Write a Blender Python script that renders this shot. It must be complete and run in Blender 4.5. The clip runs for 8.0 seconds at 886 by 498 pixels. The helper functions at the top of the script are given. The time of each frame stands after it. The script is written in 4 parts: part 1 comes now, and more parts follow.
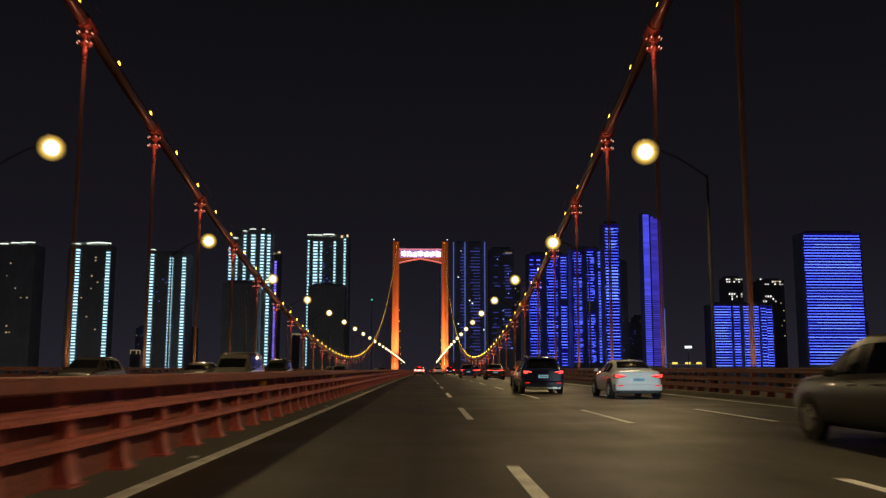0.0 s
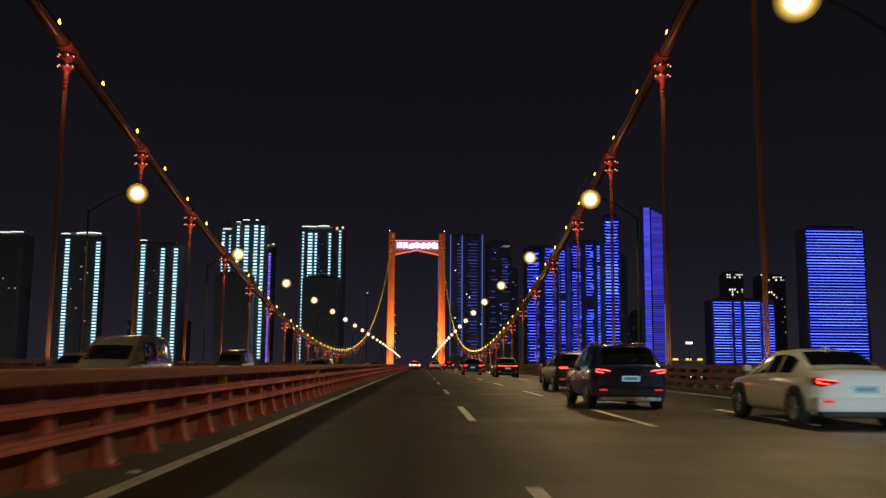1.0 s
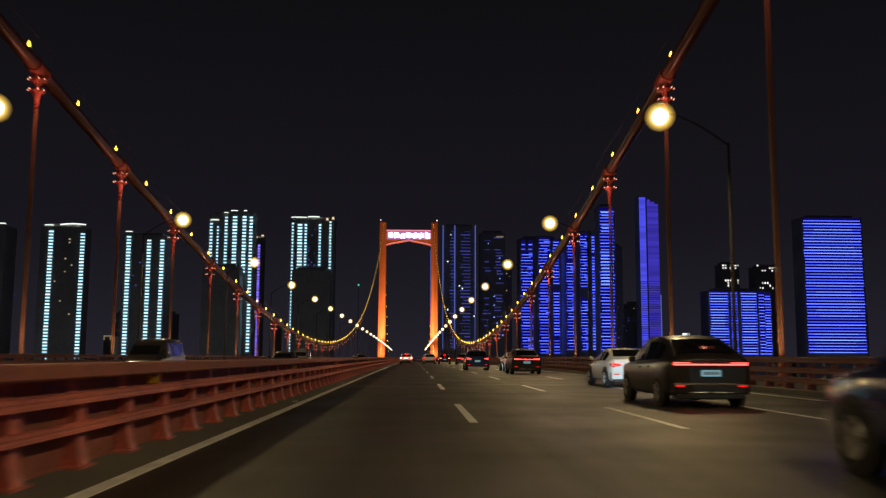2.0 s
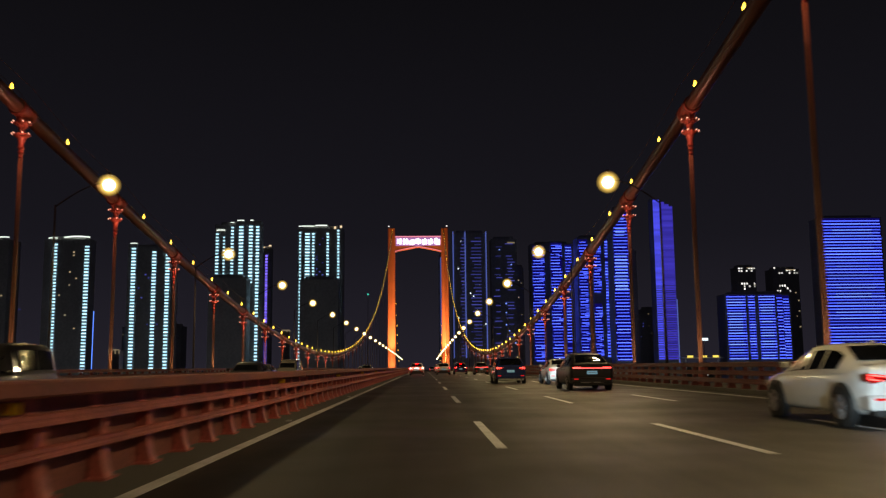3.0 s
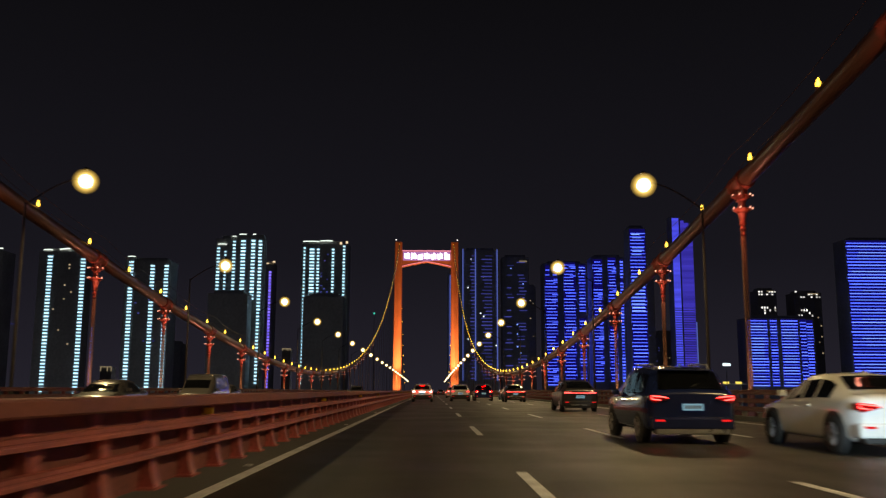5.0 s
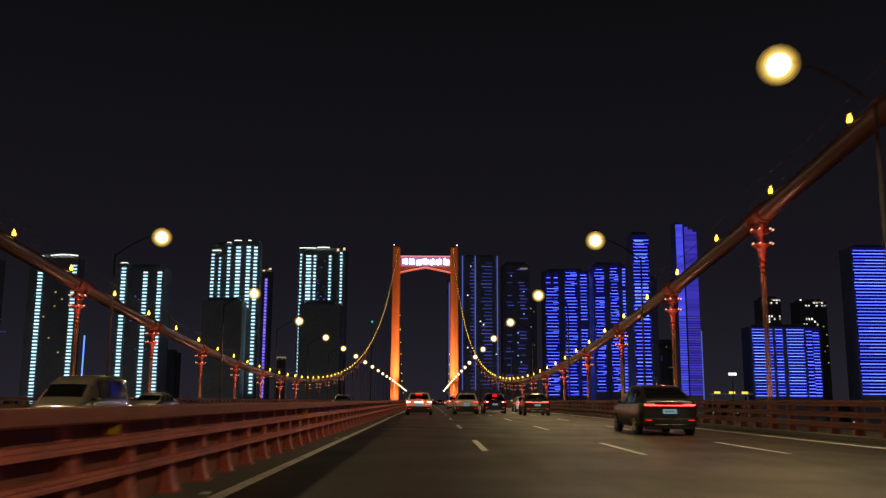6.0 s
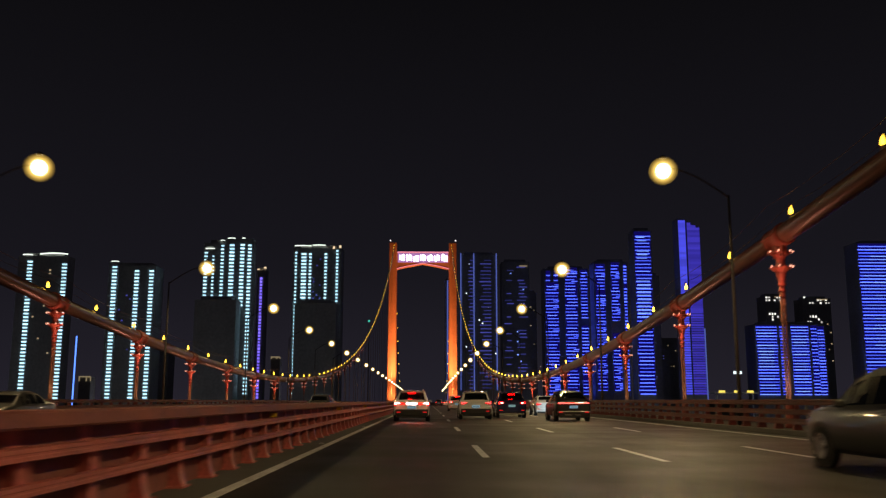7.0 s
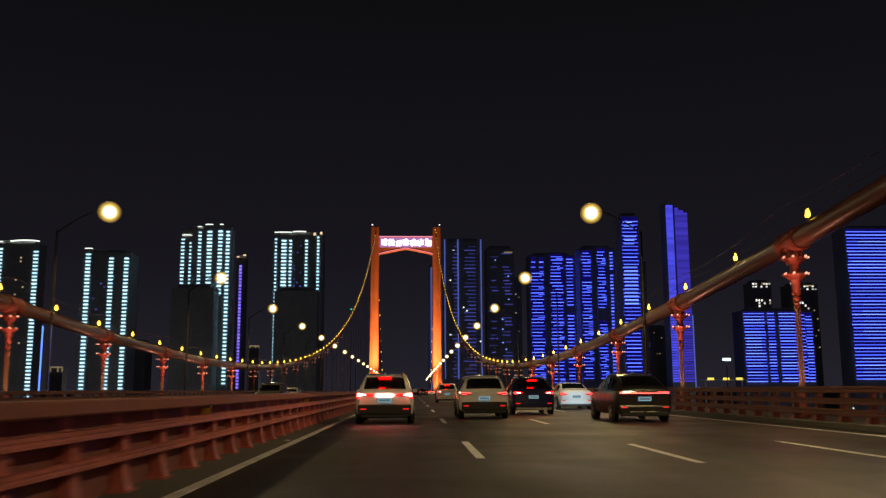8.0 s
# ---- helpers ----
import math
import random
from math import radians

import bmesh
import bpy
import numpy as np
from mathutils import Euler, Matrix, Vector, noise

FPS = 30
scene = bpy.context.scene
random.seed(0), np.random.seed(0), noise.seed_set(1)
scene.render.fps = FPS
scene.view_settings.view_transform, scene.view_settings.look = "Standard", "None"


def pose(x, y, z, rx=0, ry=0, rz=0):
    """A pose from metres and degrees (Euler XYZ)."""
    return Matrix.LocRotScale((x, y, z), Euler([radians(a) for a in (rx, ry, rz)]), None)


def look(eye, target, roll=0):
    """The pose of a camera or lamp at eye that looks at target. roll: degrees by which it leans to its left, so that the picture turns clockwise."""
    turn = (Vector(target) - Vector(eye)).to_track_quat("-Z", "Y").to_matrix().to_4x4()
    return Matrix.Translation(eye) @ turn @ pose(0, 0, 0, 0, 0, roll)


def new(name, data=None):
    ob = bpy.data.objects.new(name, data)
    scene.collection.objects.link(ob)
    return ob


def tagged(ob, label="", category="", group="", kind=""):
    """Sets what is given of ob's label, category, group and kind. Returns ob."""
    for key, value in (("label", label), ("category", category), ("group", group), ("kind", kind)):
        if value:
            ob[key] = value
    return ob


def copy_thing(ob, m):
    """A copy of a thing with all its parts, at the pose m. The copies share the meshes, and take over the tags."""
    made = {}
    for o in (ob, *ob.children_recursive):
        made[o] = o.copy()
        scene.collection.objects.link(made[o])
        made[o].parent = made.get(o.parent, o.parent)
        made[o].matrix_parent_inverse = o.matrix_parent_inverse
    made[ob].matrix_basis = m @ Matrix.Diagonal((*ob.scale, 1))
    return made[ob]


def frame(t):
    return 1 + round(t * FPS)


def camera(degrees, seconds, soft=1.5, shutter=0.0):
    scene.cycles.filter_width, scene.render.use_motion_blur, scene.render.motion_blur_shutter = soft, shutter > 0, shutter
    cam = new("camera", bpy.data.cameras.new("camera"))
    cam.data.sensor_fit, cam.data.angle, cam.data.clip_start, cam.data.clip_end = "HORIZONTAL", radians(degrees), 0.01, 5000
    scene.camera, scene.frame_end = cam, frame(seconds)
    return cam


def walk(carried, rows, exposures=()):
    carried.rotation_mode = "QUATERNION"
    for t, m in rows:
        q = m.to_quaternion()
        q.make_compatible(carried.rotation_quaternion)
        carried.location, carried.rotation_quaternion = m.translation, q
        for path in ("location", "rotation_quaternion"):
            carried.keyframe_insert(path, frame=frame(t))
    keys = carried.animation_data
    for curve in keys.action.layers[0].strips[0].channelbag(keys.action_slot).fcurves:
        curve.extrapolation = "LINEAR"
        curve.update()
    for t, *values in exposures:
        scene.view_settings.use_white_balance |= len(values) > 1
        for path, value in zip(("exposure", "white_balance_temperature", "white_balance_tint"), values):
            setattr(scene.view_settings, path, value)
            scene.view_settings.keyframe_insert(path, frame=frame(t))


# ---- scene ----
cam = camera(53.544, 8.0, soft=1.3, shutter=0.4)
PATH = [
    (0, pose(0.000, -0.000, 1.122, 97.713, -0.103, -1.197)),
    (0.5, pose(-0.012, 9.237, 1.121, 97.079, -0.390, -1.546)),
    (1, pose(-0.023, 17.171, 1.119, 97.371, -0.468, -1.471)),
    (1.5, pose(-0.049, 25.630, 1.116, 97.828, -0.455, -1.137)),
    (2, pose(-0.038, 34.466, 1.111, 96.908, -0.254, -1.977)),
    (3.5, pose(-0.039, 61.402, 1.086, 97.721, 0.862, -0.950)),
    (4, pose(-0.119, 70.296, 1.075, 97.281, 0.357, -0.906)),
    (4.5, pose(-0.199, 79.178, 1.062, 98.194, -0.154, -0.709)),
    (6, pose(-0.235, 105.496, 1.015, 99.589, -0.276, -0.873)),
    (6.5, pose(-0.197, 114.063, 0.997, 99.952, -0.384, -0.733)),
    (7, pose(-0.144, 122.971, 0.977, 99.605, -0.055, -0.984)),
    (7.5, pose(-0.135, 132.017, 0.955, 99.041, 0.328, -0.993)),
    (8, pose(-0.123, 141.170, 0.931, 98.905, 0.275, -2.045)),
]
walk(cam, PATH, exposures=[(0, 0.0), (8, 0.0)])

# ---- plan, in metres: the bridge runs along y, its axis lies at x = AXIS ----
AXIS = -3.53
LANE_LINES = (1.02, 4.29, 7.56)          # broken lines of the near carriageway
EDGE_IN, EDGE_OUT = -2.67, 10.75         # solid lines
LAMP_X, LAMP_Z, LAMP_Y, LAMP_STEP = 13.95, 11.3, 40.41, 30.2
CABLE_X, HANGER_Y, HANGER_STEP = 18.35, 9.6, 15.0
PYLON_Y, SPAN = 679.6, 860.2
MID_Y = PYLON_Y - SPAN / 2
CABLE_LOW, CABLE_TOP = 3.6, 98.0
LAMP_POWER = 660.0


def deck(y):
    """Height of the road surface: a long flat crest."""
    return -0.962e-5 * y * y


def cable(y):
    """Height of the main cable: a parabola between the pylons, and the steep side span beyond."""
    if y > PYLON_Y:
        return CABLE_TOP * max(0.0, 1 - (y - PYLON_Y) / 150.0) ** 1.6
    return CABLE_LOW + (CABLE_TOP - CABLE_LOW) * ((y - MID_Y) / (SPAN / 2)) ** 2


# ---- world and light ----
world = bpy.data.worlds.new("night")
scene.world = world
world.use_nodes = True
wn, wl = world.node_tree.nodes, world.node_tree.links
bg = wn["Background"]
tex = wn.new("ShaderNodeTexCoord")
sep = wn.new("ShaderNodeSeparateXYZ")
ramp = wn.new("ShaderNodeValToRGB")
wl.new(tex.outputs["Generated"], sep.inputs[0])
wl.new(sep.outputs["Z"], ramp.inputs[0])
wl.new(ramp.outputs[0], bg.inputs["Color"])
ramp.color_ramp.elements[0].position, ramp.color_ramp.elements[0].color = 0.0, (0.0165, 0.0145, 0.0215, 1)
ramp.color_ramp.elements[1].position, ramp.color_ramp.elements[1].color = 0.45, (0.0037, 0.0034, 0.0041, 1)
_el = ramp.color_ramp.elements.new(0.14)
_el.color = (0.0088, 0.0080, 0.0115, 1)
bg.inputs["Strength"].default_value = 1.0


# ---- materials ----
def mat(name, base, rough=0.6, metal=0.0, vary=0.25, scale=3.0, fine=40.0, bump=0.15, coat=0.0, island=False):
    m = bpy.data.materials.new(name)
    m.use_nodes = True
    n, l = m.node_tree.nodes, m.node_tree.links
    b = n["Principled BSDF"]
    co = n.new("ShaderNodeTexCoord")
    big, small = n.new("ShaderNodeTexNoise"), n.new("ShaderNodeTexNoise")
    big.inputs["Scale"].default_value, small.inputs["Scale"].default_value = scale, fine
    big.inputs["Detail"].default_value = small.inputs["Detail"].default_value = 5
    l.new(co.outputs["Object"], big.inputs["Vector"])
    l.new(co.outputs["Object"], small.inputs["Vector"])
    add = n.new("ShaderNodeMath")
    add.operation = "ADD"
    l.new(big.outputs[0], add.inputs[0])
    l.new(small.outputs[0], add.inputs[1])
    mr = n.new("ShaderNodeMapRange")
    mr.inputs["From Min"].default_value, mr.inputs["From Max"].default_value = 0.7, 1.3
    mr.inputs["To Min"].default_value, mr.inputs["To Max"].default_value = 1 - vary, 1 + vary
    l.new(add.outputs[0], mr.inputs["Value"])
    mul = n.new("ShaderNodeVectorMath")
    mul.operation = "SCALE"
    mul.inputs[0].default_value = base
    l.new(mr.outputs[0], mul.inputs["Scale"])
    l.new(mul.outputs[0], b.inputs["Base Color"])
    rr = n.new("ShaderNodeMapRange")
    rr.inputs["From Min"].default_value, rr.inputs["From Max"].default_value = 0.3, 0.7
    rr.inputs["To Min"].default_value, rr.inputs["To Max"].default_value = max(0.02, rough * 0.8), min(1, rough * 1.2)
    l.new(big.outputs[0], rr.inputs["Value"])
    l.new(rr.outputs[0], b.inputs["Roughness"])
    b.inputs["Metallic"].default_value = metal
    b.inputs["Coat Weight"].default_value = coat
    if bump:
        bp = n.new("ShaderNodeBump")
        bp.inputs["Strength"].default_value, bp.inputs["Distance"].default_value = bump, 0.02
        l.new(small.outputs[0], bp.inputs["Height"])
        l.new(bp.outputs[0], b.inputs["Normal"])
    return m


def glow(name, colour, strength, lights=True, spread=0.0):
    """A lamp's own surface; spread varies the lamps of one mesh among themselves."""
    m = bpy.data.materials.new(name)
    m.use_nodes = True
    n, l = m.node_tree.nodes, m.node_tree.links
    n.remove(n["Principled BSDF"])
    e = n.new("ShaderNodeEmission")
    e.inputs["Color"].default_value = (*colour, 1)
    e.inputs["Strength"].default_value = strength
    if spread:
        g = n.new("ShaderNodeNewGeometry")
        oi = n.new("ShaderNodeObjectInfo")
        ad, fr = n.new("ShaderNodeMath"), n.new("ShaderNodeMath")
        ad.operation, fr.operation = "ADD", "FRACT"
        l.new(g.outputs["Random Per Island"], ad.inputs[0])
        l.new(oi.outputs["Random"], ad.inputs[1])
        l.new(ad.outputs[0], fr.inputs[0])
        mr = n.new("ShaderNodeMapRange")
        mr.inputs["To Min"].default_value, mr.inputs["To Max"].default_value = strength * (1 - spread), strength * (1 + spread)
        l.new(fr.outputs[0], mr.inputs["Value"])
        l.new(mr.outputs[0], e.inputs["Strength"])
    l.new(e.outputs[0], n["Material Output"].inputs["Surface"])
    if not lights:
        m.cycles.emission_sampling = "NONE"
    return m


def asphalt_material():
    """Worn asphalt: grain, patches, and darker wheel tracks along the lanes."""
    m = mat("asphalt", (0.038, 0.035, 0.0305), 0.5, 0, 0.2, 0.35, 60, 0.35)
    n, l = m.node_tree.nodes, m.node_tree.links
    b = n["Principled BSDF"]
    co = n.new("ShaderNodeTexCoord")
    mp = n.new("ShaderNodeMapping")
    mp.inputs["Scale"].default_value = (1.1, 0.02, 1)
    streak = n.new("ShaderNodeTexNoise")
    streak.inputs["Scale"].default_value = 1.6
    streak.inputs["Detail"].default_value = 4
    l.new(co.outputs["Object"], mp.inputs["Vector"])
    l.new(mp.outputs[0], streak.inputs["Vector"])
    mr = n.new("ShaderNodeMapRange")
    mr.inputs["From Min"].default_value, mr.inputs["From Max"].default_value = 0.3, 0.7
    mr.inputs["To Min"].default_value, mr.inputs["To Max"].default_value = 0.55, 1.5
    l.new(streak.outputs[0], mr.inputs["Value"])
    old = b.inputs["Base Color"].links[0].from_socket
    mul = n.new("ShaderNodeVectorMath")
    mul.operation = "SCALE"
    l.new(old, mul.inputs[0])
    l.new(mr.outputs[0], mul.inputs["Scale"])
    l.new(mul.outputs[0], b.inputs["Base Color"])
    return m


ASPHALT = asphalt_material()
LINE = mat("road_paint", (0.82, 0.84, 0.86), 0.6, 0, 0.35, 2.0, 30, 0.2)
CONCRETE = mat("stained_concrete", (0.13, 0.12, 0.11), 0.8, 0, 0.25, 0.5, 20, 0.3)
RED_STEEL = mat("red_barrier_paint", (0.54, 0.15, 0.132), 0.55, 0, 0.45, 0.7, 14, 0.25)
BAND_RED = mat("red_band_paint", (0.28, 0.062, 0.042), 0.5, 0, 0.3, 0.9, 18, 0.2)
HANGER_PAINT = mat("brown_hanger_paint", (0.3, 0.155, 0.085), 0.55, 0, 0.25, 0.8, 18, 0.2)
DARKER_RED = mat("darker_red_paint", (0.3, 0.095, 0.08), 0.65, 0, 0.4, 0.9, 16, 0.25)
RAIL_BROWN = mat("dark_brown_red_paint", (0.145, 0.042, 0.032), 0.6, 0, 0.35, 1.2, 25, 0.15)
CABLE_RED = mat("red_brown_cable_paint", (0.135, 0.055, 0.034), 0.36, 0, 0.25, 0.8, 18, 0.2)
PYLON_RED = mat("orange_pylon_paint", (0.62, 0.17, 0.06), 0.6, 0, 0.18, 0.12, 1.5, 0.1)
STEEL = mat("grey_steel", (0.32, 0.31, 0.3), 0.4, 0.6, 0.2, 2.0, 30, 0.1)
POLE = mat("dark_pole_paint", (0.018, 0.013, 0.011), 0.85, 0, 0.2, 2.0, 30, 0.1)
DARK_STEEL = mat("dark_steel", (0.07, 0.065, 0.06), 0.5, 0.3, 0.2, 2.0, 30, 0.1)
WATER = mat("river_water", (0.01, 0.014, 0.018), 0.12, 0, 0.2, 0.01, 0.2, 0.6)
EARTH = mat("river_bank", (0.05, 0.055, 0.04), 0.95, 0, 0.4, 0.02, 0.4, 0.3)
FACADE = mat("pale_concrete_facade", (0.55, 0.54, 0.53), 0.6, 0, 0.2, 0.05, 0.4, 0.1)
FACADE_BLUE = mat("blue_grey_facade", (0.5, 0.52, 0.6), 0.5, 0, 0.2, 0.05, 0.4, 0.1)


def halo_shell(name, cover, tint=(1.0, 0.76, 0.33, 1)):
    """A halo shell that lets most of the light of the core through and glows a little itself."""
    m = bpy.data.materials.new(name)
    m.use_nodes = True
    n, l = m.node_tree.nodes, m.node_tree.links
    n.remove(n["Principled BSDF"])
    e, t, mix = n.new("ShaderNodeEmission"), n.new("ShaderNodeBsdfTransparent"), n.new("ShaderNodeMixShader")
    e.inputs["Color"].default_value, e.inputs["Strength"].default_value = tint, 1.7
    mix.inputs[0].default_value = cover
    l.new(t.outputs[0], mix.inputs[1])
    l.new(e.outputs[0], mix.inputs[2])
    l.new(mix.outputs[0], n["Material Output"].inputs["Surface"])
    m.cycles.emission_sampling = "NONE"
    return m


# nested glowing shells imitate the glare halo around each street lamp
SHELLS = [(0.64, halo_shell("thin_halo_shell", 0.06, (1.0, 0.6, 0.1, 1))), (0.55, halo_shell("light_halo_shell", 0.11, (1.0, 0.62, 0.12, 1))), (0.47, halo_shell("medium_halo_shell", 0.2, (1.0, 0.66, 0.16, 1))), (0.4, halo_shell("dense_halo_shell", 0.3, (1.0, 0.7, 0.22, 1))),
          (0.37, halo_shell("inner_halo_shell", 0.4))]
REFLECTOR = mat("yellow_reflector", (0.75, 0.5, 0.03), 0.25, 0, 0.1, 5, 40, 0)
RUBBER = mat("tyre_rubber", (0.018, 0.018, 0.018), 0.8, 0, 0.2, 6, 60, 0.2)
PLATE_INK = mat("grey_plate_marks", (0.2, 0.24, 0.28), 0.6, 0, 0.2, 8, 60, 0)
RIM = mat("alloy_rim", (0.45, 0.45, 0.46), 0.3, 0.9, 0.15, 8, 60, 0)
GLASS = mat("tinted_car_glass", (0.012, 0.013, 0.015), 0.06, 0, 0.1, 2, 30, 0, coat=0.5)
BLACK_PLASTIC = mat("black_trim_plastic", (0.02, 0.02, 0.021), 0.55, 0, 0.2, 4, 60, 0.1)
SILVER = mat("silver_trim", (0.5, 0.5, 0.5), 0.3, 0.7, 0.1, 4, 60, 0)
CHROME = mat("chrome_trim", (0.7, 0.7, 0.7), 0.12, 1.0, 0.05, 4, 60, 0)
WHITE_PAINT = mat("white_car_paint", (0.84, 0.84, 0.83), 0.22, 0, 0.06, 1.5, 30, 0, coat=1.0)
BLACK_PAINT = mat("black_car_paint", (0.02, 0.018, 0.018), 0.34, 0, 0.3, 1.5, 30, 0, coat=0.35)
NAVY_PAINT = mat("navy_car_paint", (0.014, 0.024, 0.1), 0.18, 0, 0.15, 1.5, 30, 0, coat=1.0)
GREY_PAINT = mat("grey_car_paint", (0.14, 0.13, 0.12), 0.22, 0, 0.1, 1.5, 30, 0, coat=1.0)

LAMP_GLOW = glow("street_lamp_core", (1.0, 0.92, 0.66), 14.0, False)
BULB = glow("amber_bulb", (1.0, 0.56, 0.04), 7.0, False, 0.15)
CYAN = glow("cyan_white_led", (0.46, 0.82, 1.0), 1.75, False, 0.25)
CYAN_CAP = glow("white_roof_led", (0.9, 1.0, 0.88), 1.3, False)
BLUE = glow("blue_led", (0.07, 0.115, 1.0), 2.5, False, 0.55)
BLUE_SPILL = glow("glowing_blue_spill", (0.05, 0.03, 1.0), 0.09, False)
BLUE_HOT = glow("pale_blue_led", (0.2, 0.34, 1.0), 1.5, False, 0.4)
BLUE_DIM = glow("dim_blue_led", (0.09, 0.1, 0.55), 0.42, False, 0.6)
BLUE_LINE = glow("blue_edge_line", (0.2, 0.28, 1.0), 0.42, False)
VIOLET = glow("violet_wash", (0.095, 0.07, 0.9), 0.42, False, 0.28)
VIOLET_PALE = glow("pale_blue_wash", (0.09, 0.095, 1.0), 0.72, False, 0.22)
VIOLET_DOT = glow("violet_led", (0.22, 0.15, 1.0), 1.3, False, 0.3)
AZURE = glow("azure_neon", (0.1, 0.24, 1.0), 2.2, False)
WARM_WINDOW = glow("warm_window", (1.0, 0.78, 0.45), 0.3, False, 0.7)
PALE_WINDOW = glow("pale_window", (0.95, 0.93, 0.85), 1.0, False, 0.7)
WARM_DIM = glow("dim_warm_outline", (1.0, 0.78, 0.45), 0.22, False)
WARM_CAP = glow("warm_roof_light", (1.0, 0.75, 0.45), 1.0, False)
YELLOW_SIGN = glow("yellow_canopy_light", (1.0, 0.75, 0.12), 1.2, False)
WHITE_SIGN = glow("white_floodlight", (0.8, 0.95, 1.0), 1.6, False)
GREEN_DOT = glow("green_beacon", (0.1, 1.0, 0.75), 0.7, False)
SIGN_PINK = glow("lilac_white_sign", (1.0, 0.78, 1.0), 3.6, True)
SIGN_EDGE = glow("pink_edge_led", (1.0, 0.3, 0.42), 1.0, False)
BEACON = glow("white_beacon", (1.0, 0.9, 0.85), 2.0, False)
TAIL = glow("tail_lamp_red", (1.0, 0.012, 0.01), 2.6, True)
TAIL_HOT = glow("tail_lamp_element", (1.0, 0.06, 0.05), 7.0, True)
RED_LENS = mat("red_lamp_lens", (0.28, 0.008, 0.008), 0.12, 0, 0.1, 6, 60, 0, coat=1.0)
BRAKE = glow("brake_lamp_red", (1.0, 0.0007, 0.0006), 40.0, True)
BRAKE_HOT = glow("brake_lamp_element", (1.0, 0.55, 0.5), 12.0, False)
TAIL_DIM = glow("bumper_reflector_red", (1.0, 0.02, 0.02), 0.8, False)
PLATE_GLOW = glow("glowing_number_plate", (0.42, 0.75, 0.9), 0.42, False)
SIGN_BACK = glow("pink_sign_box", (0.85, 0.4, 0.9), 0.5, False)
BAND_GLINT = glow("salmon_glint", (1.0, 0.4, 0.26), 2.6, False, 0.3)
WEB = mat("dull_red_plate", (0.27, 0.085, 0.075), 0.7, 0, 0.4, 1.5, 20, 0.2)
HEADLAMP = glow("headlamp_white", (1.0, 0.9, 0.7), 12.0, True)


# ---- building blocks ----
def box(bm, x0, x1, y0, y1, z0, z1):
    v = [bm.verts.new((x, y, z)) for z in (z0, z1) for x, y in ((x0, y0), (x1, y0), (x1, y1), (x0, y1))]
    for f in ((0, 3, 2, 1), (4, 5, 6, 7), (0, 1, 5, 4), (1, 2, 6, 5), (2, 3, 7, 6), (3, 0, 4, 7)):
        bm.faces.new([v[i] for i in f])
    return v


def tube(bm, points, radii, seg=10, caps=True):
    """A round bar through the points, with a radius at each."""
    rings = []
    for i, p in enumerate(points):
        a, b = Vector(points[max(i - 1, 0)]), Vector(points[min(i + 1, len(points) - 1)])
        d = (b - a).normalized()
        u = d.orthogonal().normalized() if abs(d.x) > 0.9 else Vector((1, 0, 0)).cross(d).normalized()
        w = d.cross(u)
        rings.append([bm.verts.new(Vector(p) + radii[i] * (math.cos(2 * math.pi * k / seg) * u + math.sin(2 * math.pi * k / seg) * w)) for k in range(seg)])
    for r, s in zip(rings, rings[1:]):
        for k in range(seg):
            bm.faces.new((r[k], r[(k + 1) % seg], s[(k + 1) % seg], s[k])).smooth = True
    if caps:
        bm.faces.new(rings[0][::-1])
        bm.faces.new(rings[-1])


def prism(bm, outline, y0, y1):
    """An outline in x, z, drawn out from y0 to y1."""
    a = [bm.verts.new((x, y0, z)) for x, z in outline]
    b = [bm.verts.new((x, y1, z)) for x, z in outline]
    n = len(outline)
    for i in range(n):
        bm.faces.new((a[i], a[(i + 1) % n], b[(i + 1) % n], b[i]))
    bm.faces.new(a[::-1])
    bm.faces.new(b)


def bevel(bm, width=0.02, seg=2):
    bmesh.ops.bevel(bm, geom=bm.edges[:] , offset=width, segments=seg, affect="EDGES", profile=0.5, clamp_overlap=True)


def mesh_of(name, bm, material):
    bmesh.ops.recalc_face_normals(bm, faces=bm.faces[:])
    me = bpy.data.meshes.new(name)
    bm.to_mesh(me)
    bm.free()
    me.materials.append(material)
    return me


def part(name, bm, material, parent=None, label=""):
    ob = new(name, mesh_of(name, bm, material) if isinstance(bm, bmesh.types.BMesh) else bm)
    if parent is not None:
        ob.parent = parent
    if label:
        tagged(ob, label)
    return ob


def thing(name, label, category, group="", at=(0, 0, 0), turn=0, kind=""):
    ob = new(name)
    ob.empty_display_size = 0.2
    ob.matrix_basis = pose(*at, 0, 0, turn)
    return tagged(ob, label, category, group, kind)


def ribbon(bm, x0, x1, y0, y1, step, lift, thick):
    """A strip that follows the deck."""
    n = max(1, math.ceil((y1 - y0) / step))
    prev = None
    for i in range(n + 1):
        y = y0 + (y1 - y0) * i / n
        z = deck(y) + lift
        cur = [bm.verts.new(p) for p in ((x0, y, z), (x1, y, z), (x1, y, z - thick), (x0, y, z - thick))]
        if prev:
            for k in range(4):
                bm.faces.new((prev[k], prev[(k + 1) % 4], cur[(k + 1) % 4], cur[k]))
        else:
            bm.faces.new(cur)
        prev = cur
    bm.faces.new(prev[::-1])


# ---- ground, river, deck ----
bm = bmesh.new()
box(bm, -4000, 4000, -1500, 4500, -37, -34)
tagged(part("water", bm, WATER), "dark river water under the bridge at night", "river", kind="structure")
bm = bmesh.new()
box(bm, -4000, 4000, 760, 4600, -33.9, -24)
bevel(bm, 3.0, 1)
tagged(part("ground", bm, EARTH), "dark river bank under the lit city", "ground", kind="structure")

